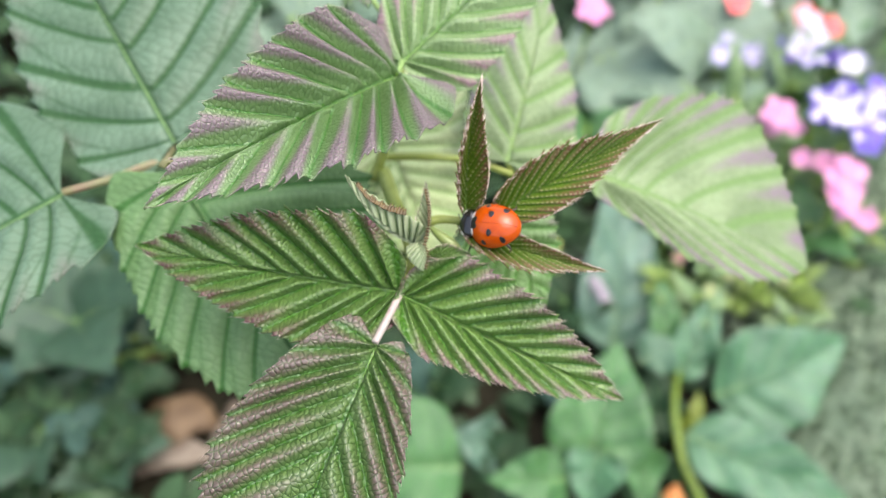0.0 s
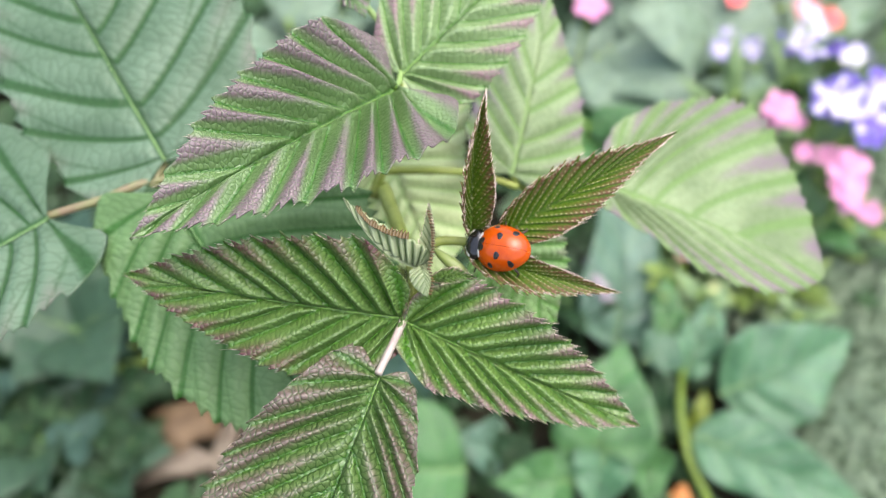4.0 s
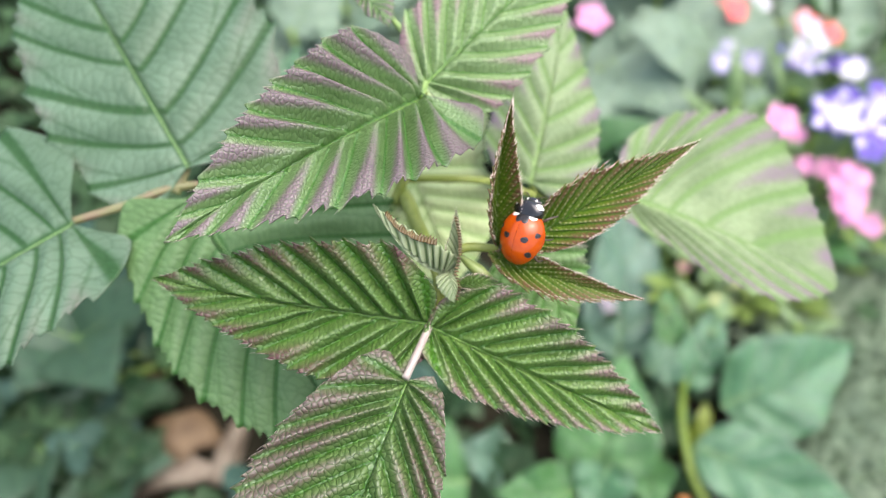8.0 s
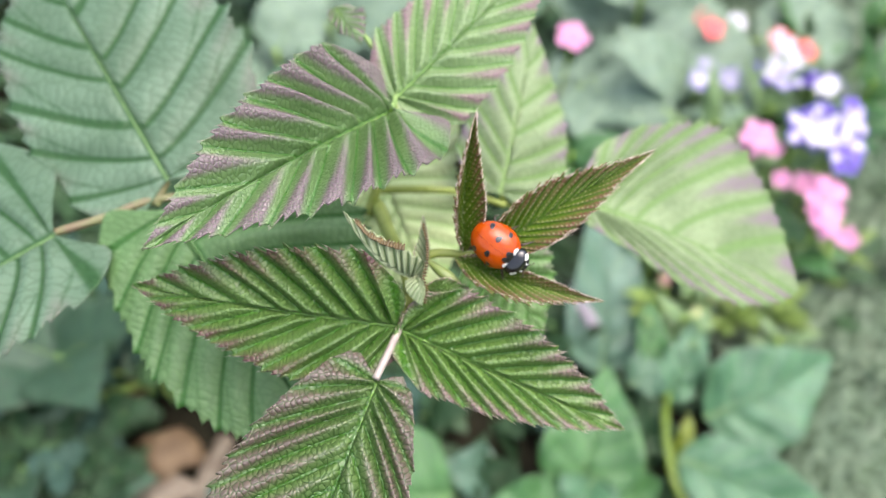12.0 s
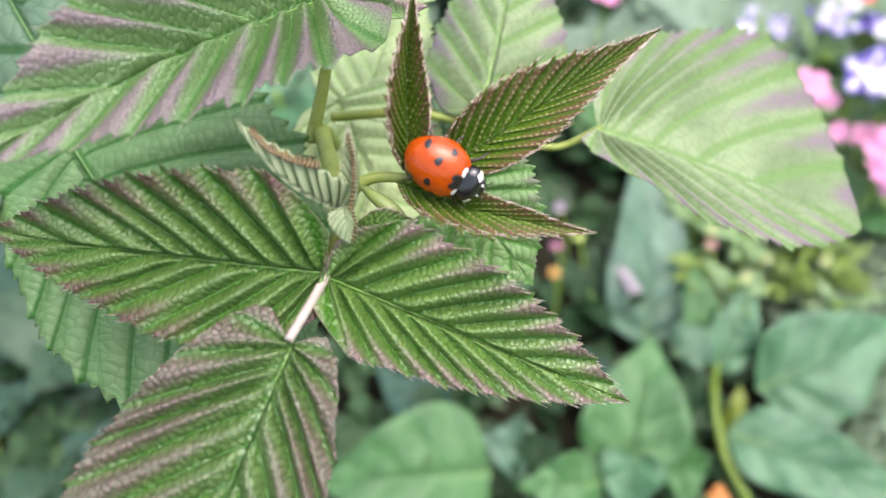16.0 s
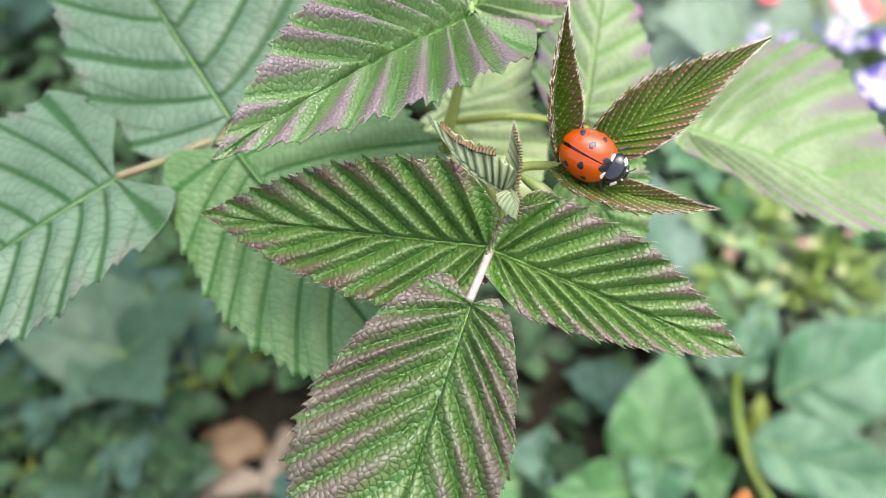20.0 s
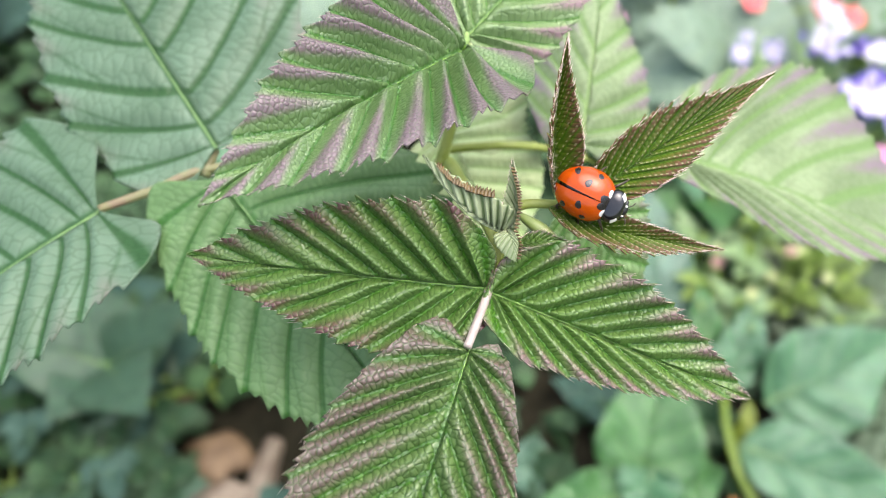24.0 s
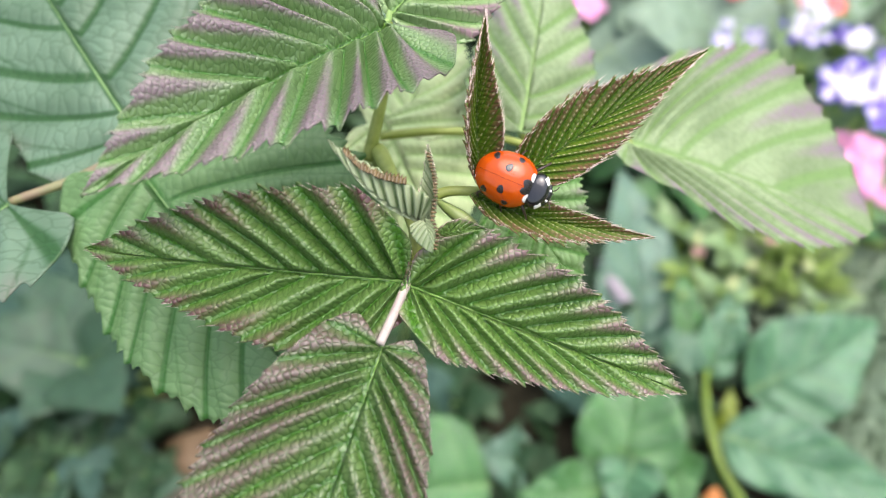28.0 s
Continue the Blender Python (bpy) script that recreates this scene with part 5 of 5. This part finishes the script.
# ---- movement ----
BEETLE_ROWS = [
    (0.0, 0.00552, 0.04779, 0.40629, -22.0, -28.6, 80.3),
    (1.0, 0.00587, 0.04782, 0.40631, -20.5, -28.0, 79.9),
    (2.0, 0.00573, 0.04777, 0.40627, -19.2, -29.2, 76.0),
    (3.5, 0.00554, 0.04773, 0.40625, -19.7, -27.2, 75.9),
    (5.5, 0.00577, 0.04790, 0.40637, -12.0, -38.6, 68.3),
    (6.0, 0.00544, 0.04803, 0.40646, -2.7, -43.8, 59.9),
    (6.5, 0.00565, 0.04832, 0.40666, 21.2, -44.9, 39.6),
    (7.0, 0.00517, 0.04822, 0.40659, 31.9, -34.8, 16.6),
    (7.4, 0.00569, 0.04839, 0.40671, 38.5, -32.1, -6.5),
    (7.8, 0.00546, 0.04903, 0.40715, 39.2, -14.9, -23.5),
    (8.0, 0.00484, 0.04924, 0.40730, 40.2, -11.1, -31.7),
    (8.5, 0.00473, 0.04903, 0.40715, 36.4, -12.4, -2.4),
    (9.0, 0.00466, 0.04892, 0.40708, 33.4, -18.0, 12.0),
    (9.5, 0.00489, 0.04877, 0.40698, 36.1, 0.9, -11.5),
    (10.0, 0.00525, 0.04905, 0.40717, 35.1, 18.3, -27.5),
    (10.3, 0.00565, 0.04995, 0.40780, 26.6, 29.2, -52.3),
    (10.6, 0.00483, 0.04982, 0.40771, 15.4, 37.0, -74.5),
    (11.0, 0.00588, 0.04946, 0.40746, -8.3, 40.6, -112.0),
    (11.5, 0.00594, 0.04917, 0.40726, -24.7, 41.2, -140.7),
    (13.5, 0.00579, 0.04868, 0.40692, -32.8, 40.4, -147.9),
    (15.0, 0.00554, 0.04859, 0.40685, -40.7, 46.5, -147.8),
    (17.0, 0.00511, 0.04854, 0.40681, -33.3, 52.5, -142.4),
    (18.0, 0.00518, 0.04855, 0.40682, -25.8, 44.9, -138.2),
    (19.0, 0.00524, 0.04831, 0.40665, -17.9, 42.9, -132.3),
    (20.0, 0.00518, 0.04852, 0.40680, -21.7, 43.6, -135.7),
    (21.5, 0.00488, 0.04868, 0.40691, -17.6, 42.5, -130.5),
    (23.5, 0.00477, 0.04864, 0.40689, -15.6, 44.1, -129.1),
    (25.0, 0.00493, 0.04880, 0.40699, -19.6, 43.2, -132.3),
    (26.0, 0.00472, 0.04863, 0.40688, -18.7, 41.4, -126.4),
    (28.0, 0.00492, 0.04873, 0.40695, -18.6, 40.3, -126.4),
]


def motions():
    walk(beetle, [(t, pose(x, y, z, rx, ry, rz)) for t, x, y, z, rx, ry, rz in BEETLE_ROWS])
    # the wing cases part a little at the rear in the second half
    for side, el in zip((-1, 1), ELYTRA):
        p = el.location.copy()
        walk(el, [(t, pose(*p, 0, 0, side * a)) for t, a in ((0.0, 0.0), (17.5, 0.0), (19.0, 1.3), (21.5, 1.9), (23.5, 1.9), (25.0, 0.9), (26.5, 0.2), (28.0, 0.0))])


motions()
